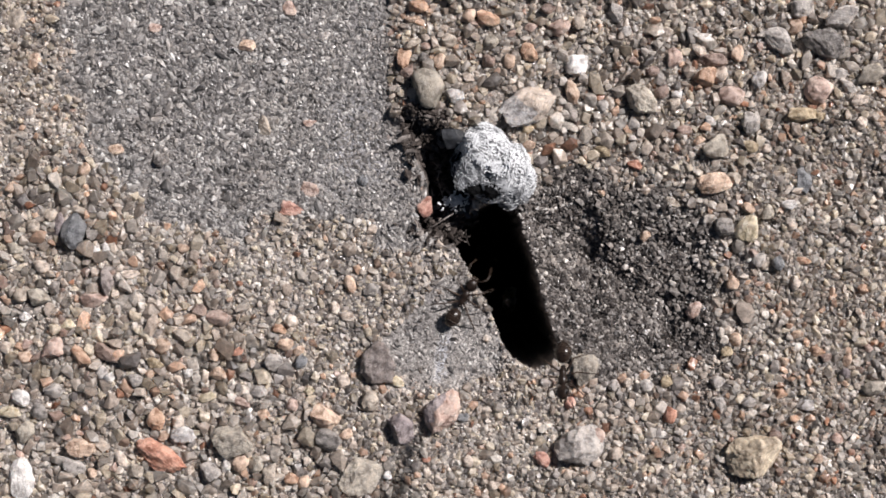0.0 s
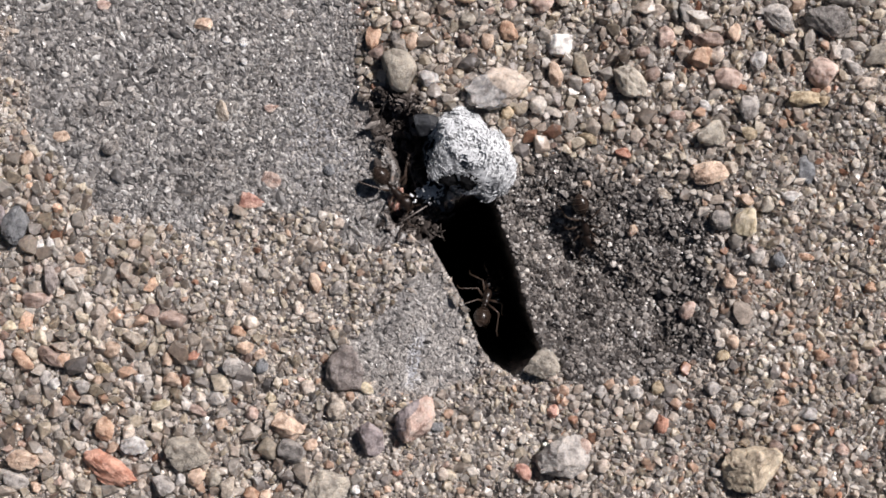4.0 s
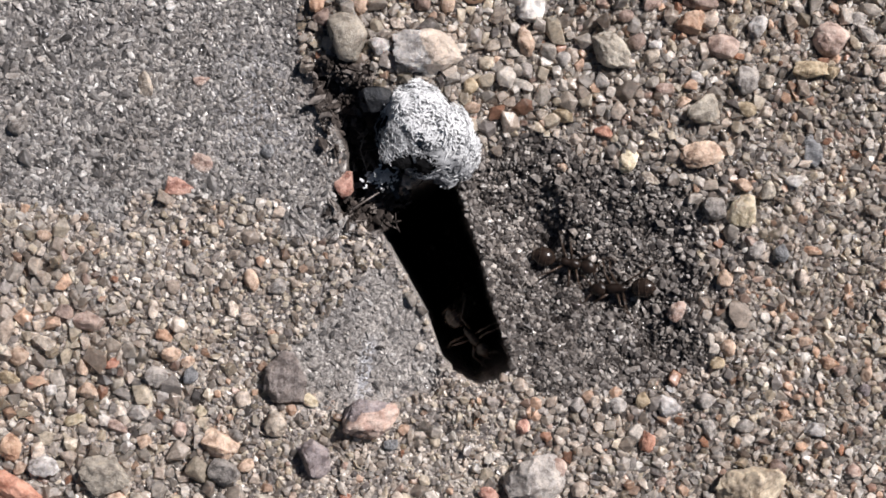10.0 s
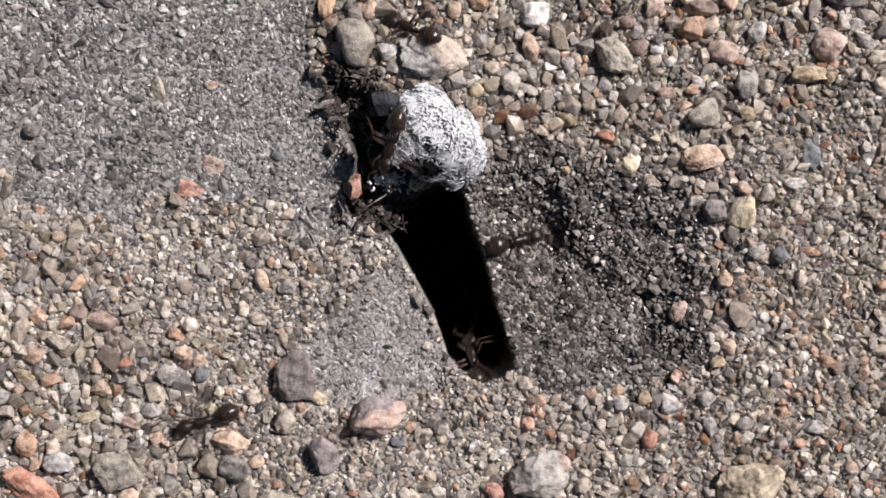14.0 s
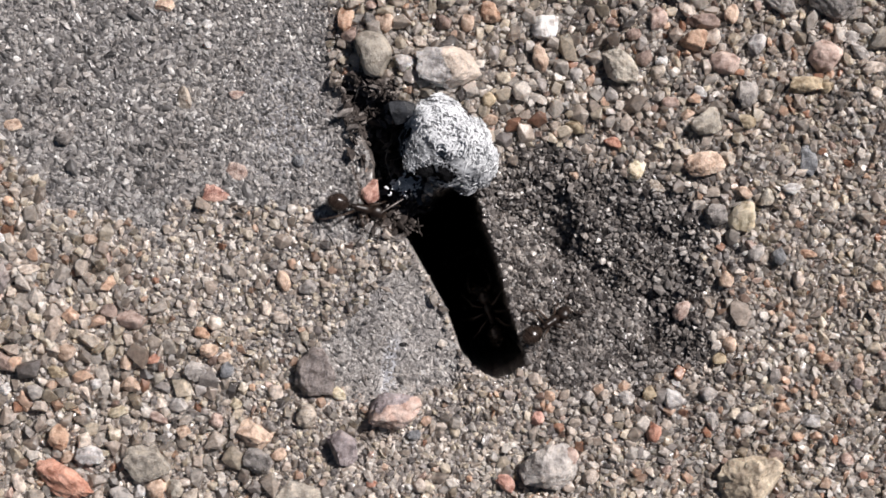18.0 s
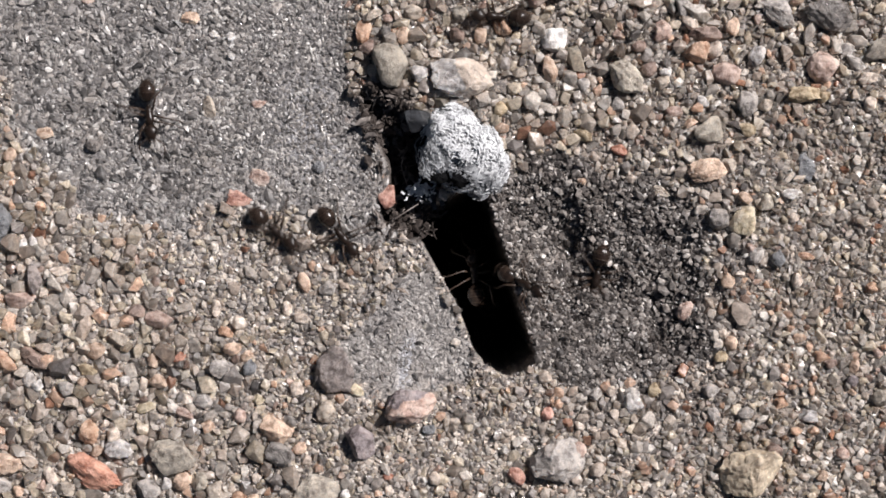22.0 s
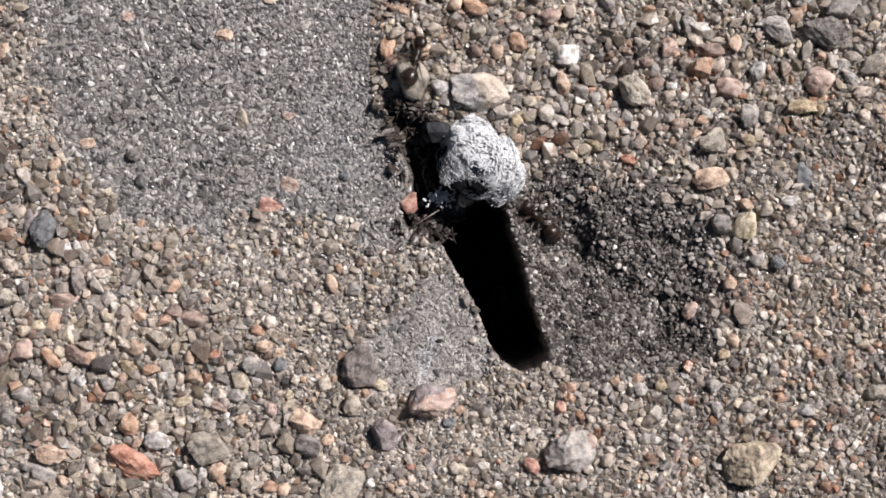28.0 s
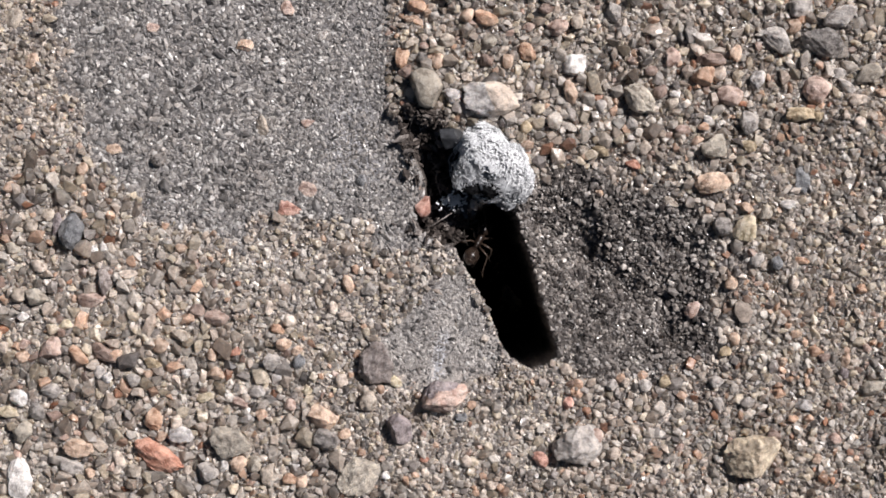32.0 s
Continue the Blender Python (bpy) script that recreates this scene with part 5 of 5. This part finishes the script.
def motions():
    shift(TWIN, (0, 933, 192, 32, 4), (3.5, 933, 192, 32, 4), (4.2, 905, 187, 18, 6), (5.0, 871, 180, 0, 0), (32, 871, 180, 0, 0))
    shift(SHOVED, (0, 783, 728, 40, 0), (3.2, 783, 728, 40, 0), (5.5, 787, 721, 35, 0), (7.9, 788, 719, 32, 0), (8.4, 788, 701, 0, 0), (32, 788, 701, 0, 0))
    shift(PLUG, (0, 1035, 652, 60, 0), (0.9, 1032, 654, 60, 0), (1.6, 1000, 668, 20, 0), (2.0, 998, 672, 10, 0), (2.8, 990, 640, 0, 0), (6.8, 990, 640, 0, 0), (7.0, 958, 600, -40, -40), (7.2, 930, 560, -90, -700), (32, 930, 560, -90, -700))
    shift(CHIP, (0, 1183, 735, 0, 0), (19.6, 1183, 735, 0, 0), (19.8, 1120, 716, 30, 14), (20.0, 1060, 700, 50, 18), (20.3, 980, 640, 70, 14), (20.6, 940, 600, 90, -60), (20.8, 920, 560, 90, -700), (32, 920, 560, 90, -700))
    shift(CUBE, (0, 1143, 418, 0, 0), (3, 1141, 418, 0, 0), (6, 1137, 417, 10, 0), (7, 1127, 417, 20, 0), (8, 1119, 423, 30, 0), (8.6, 1055, 460, 60, 4), (9, 978, 506, 90, 8), (9.2, 946, 516, 100, -40), (9.4, 925, 530, 110, -700), (32, 925, 530, 110, -700))
    shift(CRYSTAL, (0, 930, 560, 0, -700), (9.0, 930, 560, 0, -700), (9.08, 960, 575, 20, -30), (9.18, 1090, 630, 40, 8), (9.28, 1214, 684, 70, 0), (19.2, 1214, 684, 70, 0), (19.6, 1150, 660, 50, 8), (20, 1094, 633, 20, 6), (20.5, 1130, 680, 50, 4), (21, 1159, 704, 70, 0), (22, 1144, 696, 60, 0), (23, 1116, 703, 40, 0), (24.6, 1119, 708, 40, 0), (25, 1040, 610, 60, 8), (25.2, 960, 580, 80, -40), (25.4, 930, 560, 90, -700), (32, 930, 560, 90, -700))
    shift(WEDGE, (0, 930, 540, 0, -700), (8.5, 930, 540, 0, -700), (8.62, 958, 510, 0, -40), (8.78, 1050, 430, 0, 6), (8.95, 1156, 334, 0, 0), (18.2, 1156, 334, 0, 0), (18.4, 1050, 430, 30, 6), (18.58, 958, 510, 50, -40), (18.7, 930, 540, 60, -700), (32, 930, 540, 60, -700))
    trail("H", "H", (0, 816, 536, 60), (0.2, 737, 510), (0.4, 720, 458), (0.7, 753, 407), (1, 845, 408))
    trail("H", "B", (0, 978, 635), (0.2, 976, 670), (0.4, 848, 745), (0.6, 767, 926))
    trail("T", "H", (0.2, 563, -77), (0.4, 568, 36), (0.6, 646, 87), (0.8, 657, 96), (1, 767, 94), (1.2, 777, 119), (1.4, 688, 112), (1.6, 637, 208), (1.8, 665, 327), (2, 711, 415), (2.2, 776, 444))
    trail("H", "H", (0.4, 848, 505), (0.6, 838, 506), (0.8, 856, 514), (1, 884, 535), (1.2, 915, 477), (1.4, 932, 553), (1.6, 919, 588))
    trail("T", "T", (0.8, 966, -60), (1, 891, 55), (1.2, 1008, -66))
    trail("T", "H", (0.9, 436, -49), (1, 458, 16), (1.2, 521, 52), (1.4, 474, 121), (1.6, 420, 200), (1.8, 452, 338), (1.9, 589, 458), (2, 735, 567, 20), (2.2, 795, 588), (2.6, 777, 541), (2.8, 849, 540))
    trail("L", "B", (0.9, -65, 845), (1, 41, 835), (1.2, 148, 755), (1.4, 328, 637), (1.6, 492, 510), (1.8, 307, 549), (1.9, 213, 554), (2, 262, 501, 40), (2.1, 189, 617), (2.2, 150, 820), (2.35, 118, 941))
    trail("R", "H", (1, 1635, 334), (1.1, 1448, 335), (1.2, 1310, 384), (1.4, 1185, 452), (1.6, 1001, 433))
    trail("H", "B", (1.8, 916, 598), (2, 858, 636), (2.2, 814, 684), (2.4, 725, 712), (2.7, 658, 758), (2.85, 632, 937))
    trail("L", "H", (2.6, -18, 169), (2.8, 165, 235), (3, 404, 319), (3.2, 624, 230), (3.4, 606, 261), (3.5, 616, 266), (4, 742, 346), (4.4, 820, 457))
    trail("H", "H", (2.7, 910, 587), (3, 897, 568), (3.5, 889, 554), (5.5, 899, 526), (5.8, 869, 533), (6.2, 888, 533), (6.6, 871, 487), (7, 832, 466), (7.4, 879, 522))
    trail("H", "T", (3, 941, 530), (3.2, 957, 401), (3.4, 996, 402), (3.5, 1037, 360), (4.5, 1068, 430), (5.5, 1020, 352), (5.8, 996, 371), (6, 1015, 522), (6.2, 1051, 434), (6.4, 1056, 331), (6.6, 941, 207), (6.8, 816, 157), (7, 589, 111), (7.15, 471, 4))
    trail("B", "B", (3.05, 682, 935), (3.2, 729, 681), (3.4, 809, 731), (3.5, 792, 775), (3.8, 748, 929))
    trail("B", "H", (5.3, 947, 917), (5.5, 916, 743), (5.6, 887, 665), (5.8, 885, 633), (6, 898, 597), (6.3, 911, 557))
    trail("B", "H", (6.1, 450, 892), (6.2, 479, 800), (6.4, 535, 622), (6.5, 695, 583), (6.6, 843, 565), (6.8, 922, 574), (7, 944, 596), (7.2, 955, 574))
    trail("H", "H", (6.6, 984, 504), (7, 966, 539), (7.2, 963, 557))
    trail("B", "L", (6.65, 662, 897), (6.8, 536, 786), (7, 321, 695), (7.1, 202, 677), (7.2, 101, 669))
    trail("L", "H", (7.25, 111, 359), (7.4, 383, 346), (7.6, 436, 333), (7.8, 560, 238), (8, 574, 208, 58), (8.2, 666, 193), (8.4, 666, 171), (8.6, 743, 223), (8.7, 789, 348), (8.8, 836, 443))
    trail("R", "H", (7.4, 1600, 419), (7.6, 1308, 392), (7.8, 1181, 403), (8, 1105, 531), (8.2, 1149, 561), (8.6, 1131, 561), (8.8, 1055, 543), (9, 1123, 556), (9.2, 1011, 533), (9.4, 1019, 533), (9.6, 1027, 435), (9.8, 1009, 442), (10, 1068, 475), (10.2, 1025, 443), (10.4, 974, 395))
    trail("H", "H", (7.4, 969, 574), (7.6, 1015, 547), (7.8, 1007, 513), (8, 1097, 488), (8.4, 1183, 506), (8.8, 1251, 477), (9, 1177, 399), (9.3, 1294, 424), (9.5, 1404, 444), (9.8, 1270, 491), (10, 1157, 515), (10.3, 1054, 459), (10.5, 1019, 323), (11, 1008, 372), (11.2, 959, 443))
    trail("T", "H", (7.65, 1189, 27), (7.8, 1127, 203), (7.9, 986, 336), (8, 885, 412), (8.2, 900, 463))
    trail("H", "H", (7.75, 925, 599), (7.9, 876, 632), (8, 826, 674), (8.2, 911, 612), (8.4, 903, 611), (8.6, 933, 589))
    trail("B", "B", (7.8, 798, 896), (8, 725, 746), (8.2, 618, 826), (8.3, 552, 892))
    trail("H", "H", (8.5, 882, 447), (8.6, 844, 426), (8.8, 836, 443), (9, 888, 560), (9.2, 914, 556))
    trail("H", "H", (8.7, 934, 556), (9, 927, 506), (9.2, 939, 539))
    trail("B", "H", (9.05, 698, 886), (9.2, 745, 716), (9.4, 769, 588), (9.6, 797, 501), (9.8, 835, 458), (9.9, 889, 507), (10, 937, 580), (10.2, 948, 571))
    trail("H", "L", (10.55, 879, 451), (10.65, 784, 451), (10.8, 667, 483), (11, 722, 470, 32), (11.2, 701, 467), (11.4, 641, 414), (11.6, 444, 346), (11.8, 300, 299), (11.9, 183, 281))
    trail("H", "L", (11.2, 879, 459), (11.4, 771, 462), (11.6, 744, 397), (11.8, 611, 418), (12, 456, 422), (12.12, 261, 420), (12.2, 171, 422))
    trail("H", "H", (11.3, 991, 459), (11.6, 1036, 446), (11.8, 993, 527), (12, 984, 578, -120), (12.2, 963, 555))
    trail("H", "B", (11.45, 902, 491), (11.6, 841, 495), (11.8, 733, 495), (11.9, 570, 587), (12, 465, 692, -65), (12.1, 495, 797), (12.2, 502, 879))
    trail("H", "H", (11.7, 909, 523), (11.85, 860, 483), (12, 831, 466), (12.2, 882, 491))
    trail("H", "T", (12.15, 988, 450), (12.27, 1011, 386), (12.4, 967, 354), (12.6, 858, 232), (12.8, 650, 139), (12.9, 552, 34))
    trail("R", "H", (12.72, 1604, 588), (12.86, 1437, 566), (13, 1246, 527), (13.1, 1074, 466), (13.2, 987, 457))
    trail("H", "L", (13.2, 942, 457), (13.3, 811, 457), (13.4, 662, 441), (13.5, 531, 308), (13.7, 314, 177), (13.8, 157, 94))
    trail("H", "L", (13.5, 945, 605), (13.6, 942, 640), (13.8, 855, 607), (13.9, 700, 655), (14, 546, 705), (14.1, 401, 755), (14.25, 159, 838))
    trail("T", "H", (13.6, 784, 29), (13.8, 771, 193), (13.9, 832, 251), (14, 819, 304), (14.2, 797, 382), (14.4, 846, 457))
    trail("H", "H", (13.6, 949, 564), (13.85, 941, 663), (14, 937, 630), (14.2, 950, 598))
    trail("T", "T", (13.7, 915, 29), (14, 844, 147), (14.2, 863, 18))
    trail("H", "H", (13.7, 981, 490), (14, 984, 449), (14.2, 1000, 497), (14.4, 954, 565))
    trail("L", "H", (14.4, 157, 175), (14.5, 261, 205), (15, 475, 339), (15.5, 756, 422), (15.8, 846, 456))
    trail("L", "T", (16.2, 132, 421), (16.5, 383, 510), (16.6, 554, 716), (16.8, 542, 648), (17, 600, 484), (17.2, 629, 371), (17.4, 506, 371), (17.6, 576, 256), (17.8, 620, 228), (17.95, 670, 4))
    trail("H", "H", (16.2, 929, 574), (16.5, 806, 637), (16.6, 674, 672), (16.8, 645, 716), (17, 485, 723), (17.2, 525, 593), (17.4, 605, 506), (17.6, 622, 587), (17.7, 723, 626), (17.8, 888, 638), (17.95, 946, 583))
    trail("T", "H", (16.4, 410, 22), (16.5, 410, 122), (16.6, 372, 211), (16.8, 404, 355), (16.9, 456, 454), (17, 447, 527), (17.2, 438, 534), (17.4, 450, 476), (17.6, 455, 447), (17.8, 592, 360), (18, 725, 389), (18.2, 781, 406), (18.4, 840, 453))
    trail("T", "H", (16.6, 1054, 12), (16.8, 1110, 216), (17, 1203, 283), (17.2, 1009, 396), (17.4, 981, 500))
    trail("B", "B", (16.8, 909, 898), (17, 844, 787), (17.2, 710, 900))
    trail("H", "H", (17.1, 848, 463), (17.3, 744, 420), (17.4, 676, 406), (17.6, 784, 437), (17.8, 852, 480))
    trail("L", "L", (17.2, 119, 634), (17.4, 234, 614), (17.6, 475, 725), (17.8, 411, 576), (17.9, 238, 505), (18, 90, 462))
    trail("H", "R", (17.8, 968, 583), (18, 1019, 579), (18.2, 1065, 453), (18.4, 1106, 268), (18.6, 1105, 155), (18.8, 1039, 319), (19, 1012, 304), (19.2, 1034, 301), (19.4, 1075, 300), (19.6, 1231, 314), (19.8, 1273, 348), (20, 1336, 455, -97), (20.2, 1379, 433), (20.4, 1338, 354), (20.6, 1442, 290), (20.8, 1620, 272))
    trail("H", "H", (18.4, 840, 445), (18.6, 743, 436), (18.8, 694, 540), (18.9, 680, 610), (19, 710, 575, 228), (19.2, 836, 592), (19.4, 913, 584))
    trail("L", "H", (18.8, 88, 610), (19, 190, 619), (19.2, 237, 636), (19.4, 348, 655), (19.6, 420, 598), (19.8, 483, 498), (20, 502, 438), (20.2, 529, 347), (20.4, 548, 301), (20.6, 565, 217), (20.8, 650, 227), (21, 682, 155), (21.2, 686, 160), (21.4, 656, 197), (21.6, 607, 287), (21.8, 631, 365), (22, 675, 422), (22.2, 723, 474), (22.4, 827, 494))
    trail("H", "B", (18.8, 978, 505), (19, 1143, 540), (19.2, 1046, 628), (19.4, 1004, 637), (19.6, 929, 722), (19.8, 1044, 760), (20, 1092, 791, 10), (20.2, 1176, 912))
    trail("H", "H", (19.2, 989, 584), (19.4, 1089, 602), (19.6, 1178, 616), (19.8, 1167, 722), (20, 1083, 698, 260), (20.2, 1016, 637), (20.4, 961, 623), (20.6, 950, 593))
    trail("B", "R", (19.5, 1203, 910), (19.8, 1265, 698), (20, 1323, 634, 212), (20.2, 1362, 646), (20.4, 1450, 637), (20.6, 1629, 611))
    trail("H", "H", (20.5, 908, 584), (20.8, 866, 605), (21, 888, 624), (21.2, 923, 584))
    trail("H", "H", (20.5, 944, 522), (20.8, 992, 495), (21, 991, 512), (21.2, 1021, 557), (21.6, 1007, 577), (21.8, 1050, 467), (22, 1091, 485), (22.2, 1016, 512), (22.4, 931, 585))
    trail("H", "T", (20.7, 952, 433), (20.9, 996, 325), (21, 1044, 293), (21.2, 885, 125), (21.35, 859, -17))
    trail("H", "B", (20.7, 934, 593), (20.9, 897, 655), (21, 848, 722), (21.2, 849, 772), (21.4, 801, 764), (21.6, 768, 917))
    trail("T", "H", (20.75, 791, -13), (21, 732, 101), (21.2, 771, 109), (21.4, 680, 82), (21.6, 525, 90), (21.8, 405, 133), (22, 375, 228), (22.2, 467, 384), (22.4, 674, 474), (22.6, 662, 419), (22.8, 751, 439), (22.9, 824, 466))
    trail("B", "B", (20.8, 1112, 914), (21, 1174, 767), (21.2, 1211, 758), (21.4, 1218, 758), (21.6, 1263, 917))
    trail("L", "H", (21.5, 59, 144), (21.6, 228, 189), (21.8, 412, 286), (22, 571, 417, -40), (22.2, 577, 612), (22.4, 730, 657), (22.6, 753, 614), (22.8, 902, 599))
    trail("H", "H", (21.8, 893, 557), (22, 887, 503), (22.4, 899, 521), (22.8, 870, 475), (23, 864, 475), (23.3, 895, 539))
    trail("T", "T", (21.85, 1028, -20), (22, 933, 83), (22.15, 855, -31))
    trail("B", "B", (22, 540, 919), (22.2, 613, 786), (22.4, 784, 742), (22.6, 936, 731), (22.8, 877, 710), (22.9, 705, 721), (23, 715, 694, 185), (23.2, 724, 607), (23.6, 701, 631), (24, 748, 590), (24.2, 780, 597), (24.4, 813, 578), (24.6, 726, 586), (24.8, 469, 728), (25, 280, 931))
    trail("H", "H", (22, 973, 503), (22.2, 1106, 603), (22.5, 1035, 685), (22.8, 987, 710), (23, 932, 667), (23.2, 964, 728), (23.4, 970, 748), (23.6, 873, 637), (23.8, 917, 626), (24, 923, 613), (24.2, 930, 626), (24.4, 869, 690), (24.6, 913, 691), (24.8, 887, 679), (25, 877, 623), (25.2, 904, 567))
    trail("L", "H", (22.15, 41, 775), (22.4, 355, 739), (22.6, 496, 628), (22.8, 396, 457), (22.9, 349, 329), (23, 389, 327), (23.2, 632, 359), (23.4, 711, 396), (23.6, 725, 396), (23.8, 800, 447))
    trail("T", "H", (22.6, 526, -24), (22.8, 557, 187), (23, 668, 279), (23.2, 703, 347), (23.4, 748, 393), (23.6, 820, 447))
    trail("H", "H", (22.6, 953, 476), (22.8, 1025, 415), (23, 969, 457), (23.4, 1026, 396), (23.6, 1040, 478), (23.8, 957, 521))
    trail("H", "H", (22.7, 925, 603), (23, 896, 571), (23.5, 903, 585))
    trail("B", "T", (22.75, 1170, 922), (23, 1275, 671), (23.2, 1389, 525), (23.4, 1433, 415), (23.6, 1393, 311), (23.8, 1233, 217), (24, 1140, 110), (24.15, 1121, -33))
    trail("B", "B", (22.8, 1006, 922), (23, 1069, 767), (23.2, 1142, 923))
    trail("R", "T", (23, 1636, 137), (23.2, 1407, 174), (23.35, 1353, -29))
    trail("B", "L", (23, 631, 923), (23.2, 484, 740), (23.4, 175, 803), (23.5, 23, 824))
    trail("B", "B", (23.6, 994, 925), (23.8, 938, 742), (24, 905, 682), (24.2, 705, 719), (24.4, 626, 784), (24.6, 545, 929))
    trail("H", "T", (23.8, 957, 594), (24, 1011, 687), (24.2, 1121, 632), (24.4, 1082, 485), (24.6, 1119, 410), (24.8, 1014, 503), (25, 993, 460), (25.2, 1016, 473), (25.4, 1193, 343), (25.5, 1220, 284), (25.9, 1353, 126), (26.2, 1447, -45))
    trail("B", "R", (23.8, 1242, 926), (24, 1369, 728), (24.2, 1471, 645), (24.35, 1639, 595))
    trail("H", "B", (24.5, 954, 558), (24.8, 1081, 578), (25, 1059, 707), (25.2, 1100, 848), (25.3, 1109, 932))
    trail("H", "H", (24.7, 962, 577), (24.9, 1045, 604), (25, 1026, 614), (25.3, 950, 577))
    trail("B", "T", (25.2, 315, 932), (25.4, 297, 718), (25.5, 300, 492), (26, 458, 220), (26.4, 606, -46))
    trail("H", "H", (25.2, 904, 558), (25.5, 897, 474), (25.9, 882, 521))
    trail("H", "T", (27, 830, 473), (27.3, 776, 435), (27.5, 722, 425), (27.6, 719, 421), (27.8, 678, 339), (28, 762, 136), (28.2, 785, -57))
    trail("H", "H", (27.7, 922, 482), (28, 973, 395), (28.2, 919, 453))
    trail("B", "H", (28.1, 516, 943), (28.4, 588, 688), (28.6, 792, 549), (28.8, 784, 491), (29, 806, 424, 80), (29.2, 867, 452))
    trail("B", "H", (28.55, 725, 944), (28.8, 688, 739), (29, 790, 545, 95), (29.2, 818, 481), (29.4, 880, 529))
    trail("H", "H", (29.5, 894, 597), (30, 893, 524, 100), (30.1, 813, 530), (30.2, 737, 540), (30.4, 713, 697), (30.5, 720, 744), (30.6, 783, 700), (30.7, 754, 705), (30.8, 694, 652), (30.9, 660, 597), (31, 590, 561), (31.1, 531, 461), (31.2, 499, 353), (31.3, 510, 365), (31.4, 553, 348), (31.5, 589, 380), (31.6, 747, 458), (31.7, 797, 460), (31.9, 836, 440), (32, 839, 436))
    trail("T", "T", (29.65, 1128, -66), (29.8, 1000, 60), (29.95, 912, -68))
    trail("H", "T", (29.7, 913, 432), (30, 935, 425), (30.2, 980, 410), (30.6, 988, 441), (30.8, 953, 366), (31, 915, 260), (31.2, 768, 123), (31.3, 698, 43), (31.4, 657, -86))
    trail("B", "T", (29.75, 502, 949), (30, 515, 814), (30.2, 543, 700), (30.4, 577, 668), (30.5, 581, 605), (30.6, 524, 501), (30.7, 487, 493), (30.8, 402, 473), (30.9, 290, 405), (31, 165, 242), (31.1, 151, 93), (31.2, 163, -75))
    trail("H", "B", (30.2, 901, 589), (30.4, 855, 668), (30.5, 847, 677), (30.6, 762, 788), (30.75, 711, 954))
    trail("H", "B", (30.7, 889, 569), (30.9, 860, 565), (31, 890, 658), (31.1, 932, 673), (31.2, 911, 565), (31.4, 854, 621), (31.5, 842, 621), (31.6, 869, 782), (31.75, 884, 958))
    set_off()


motions()
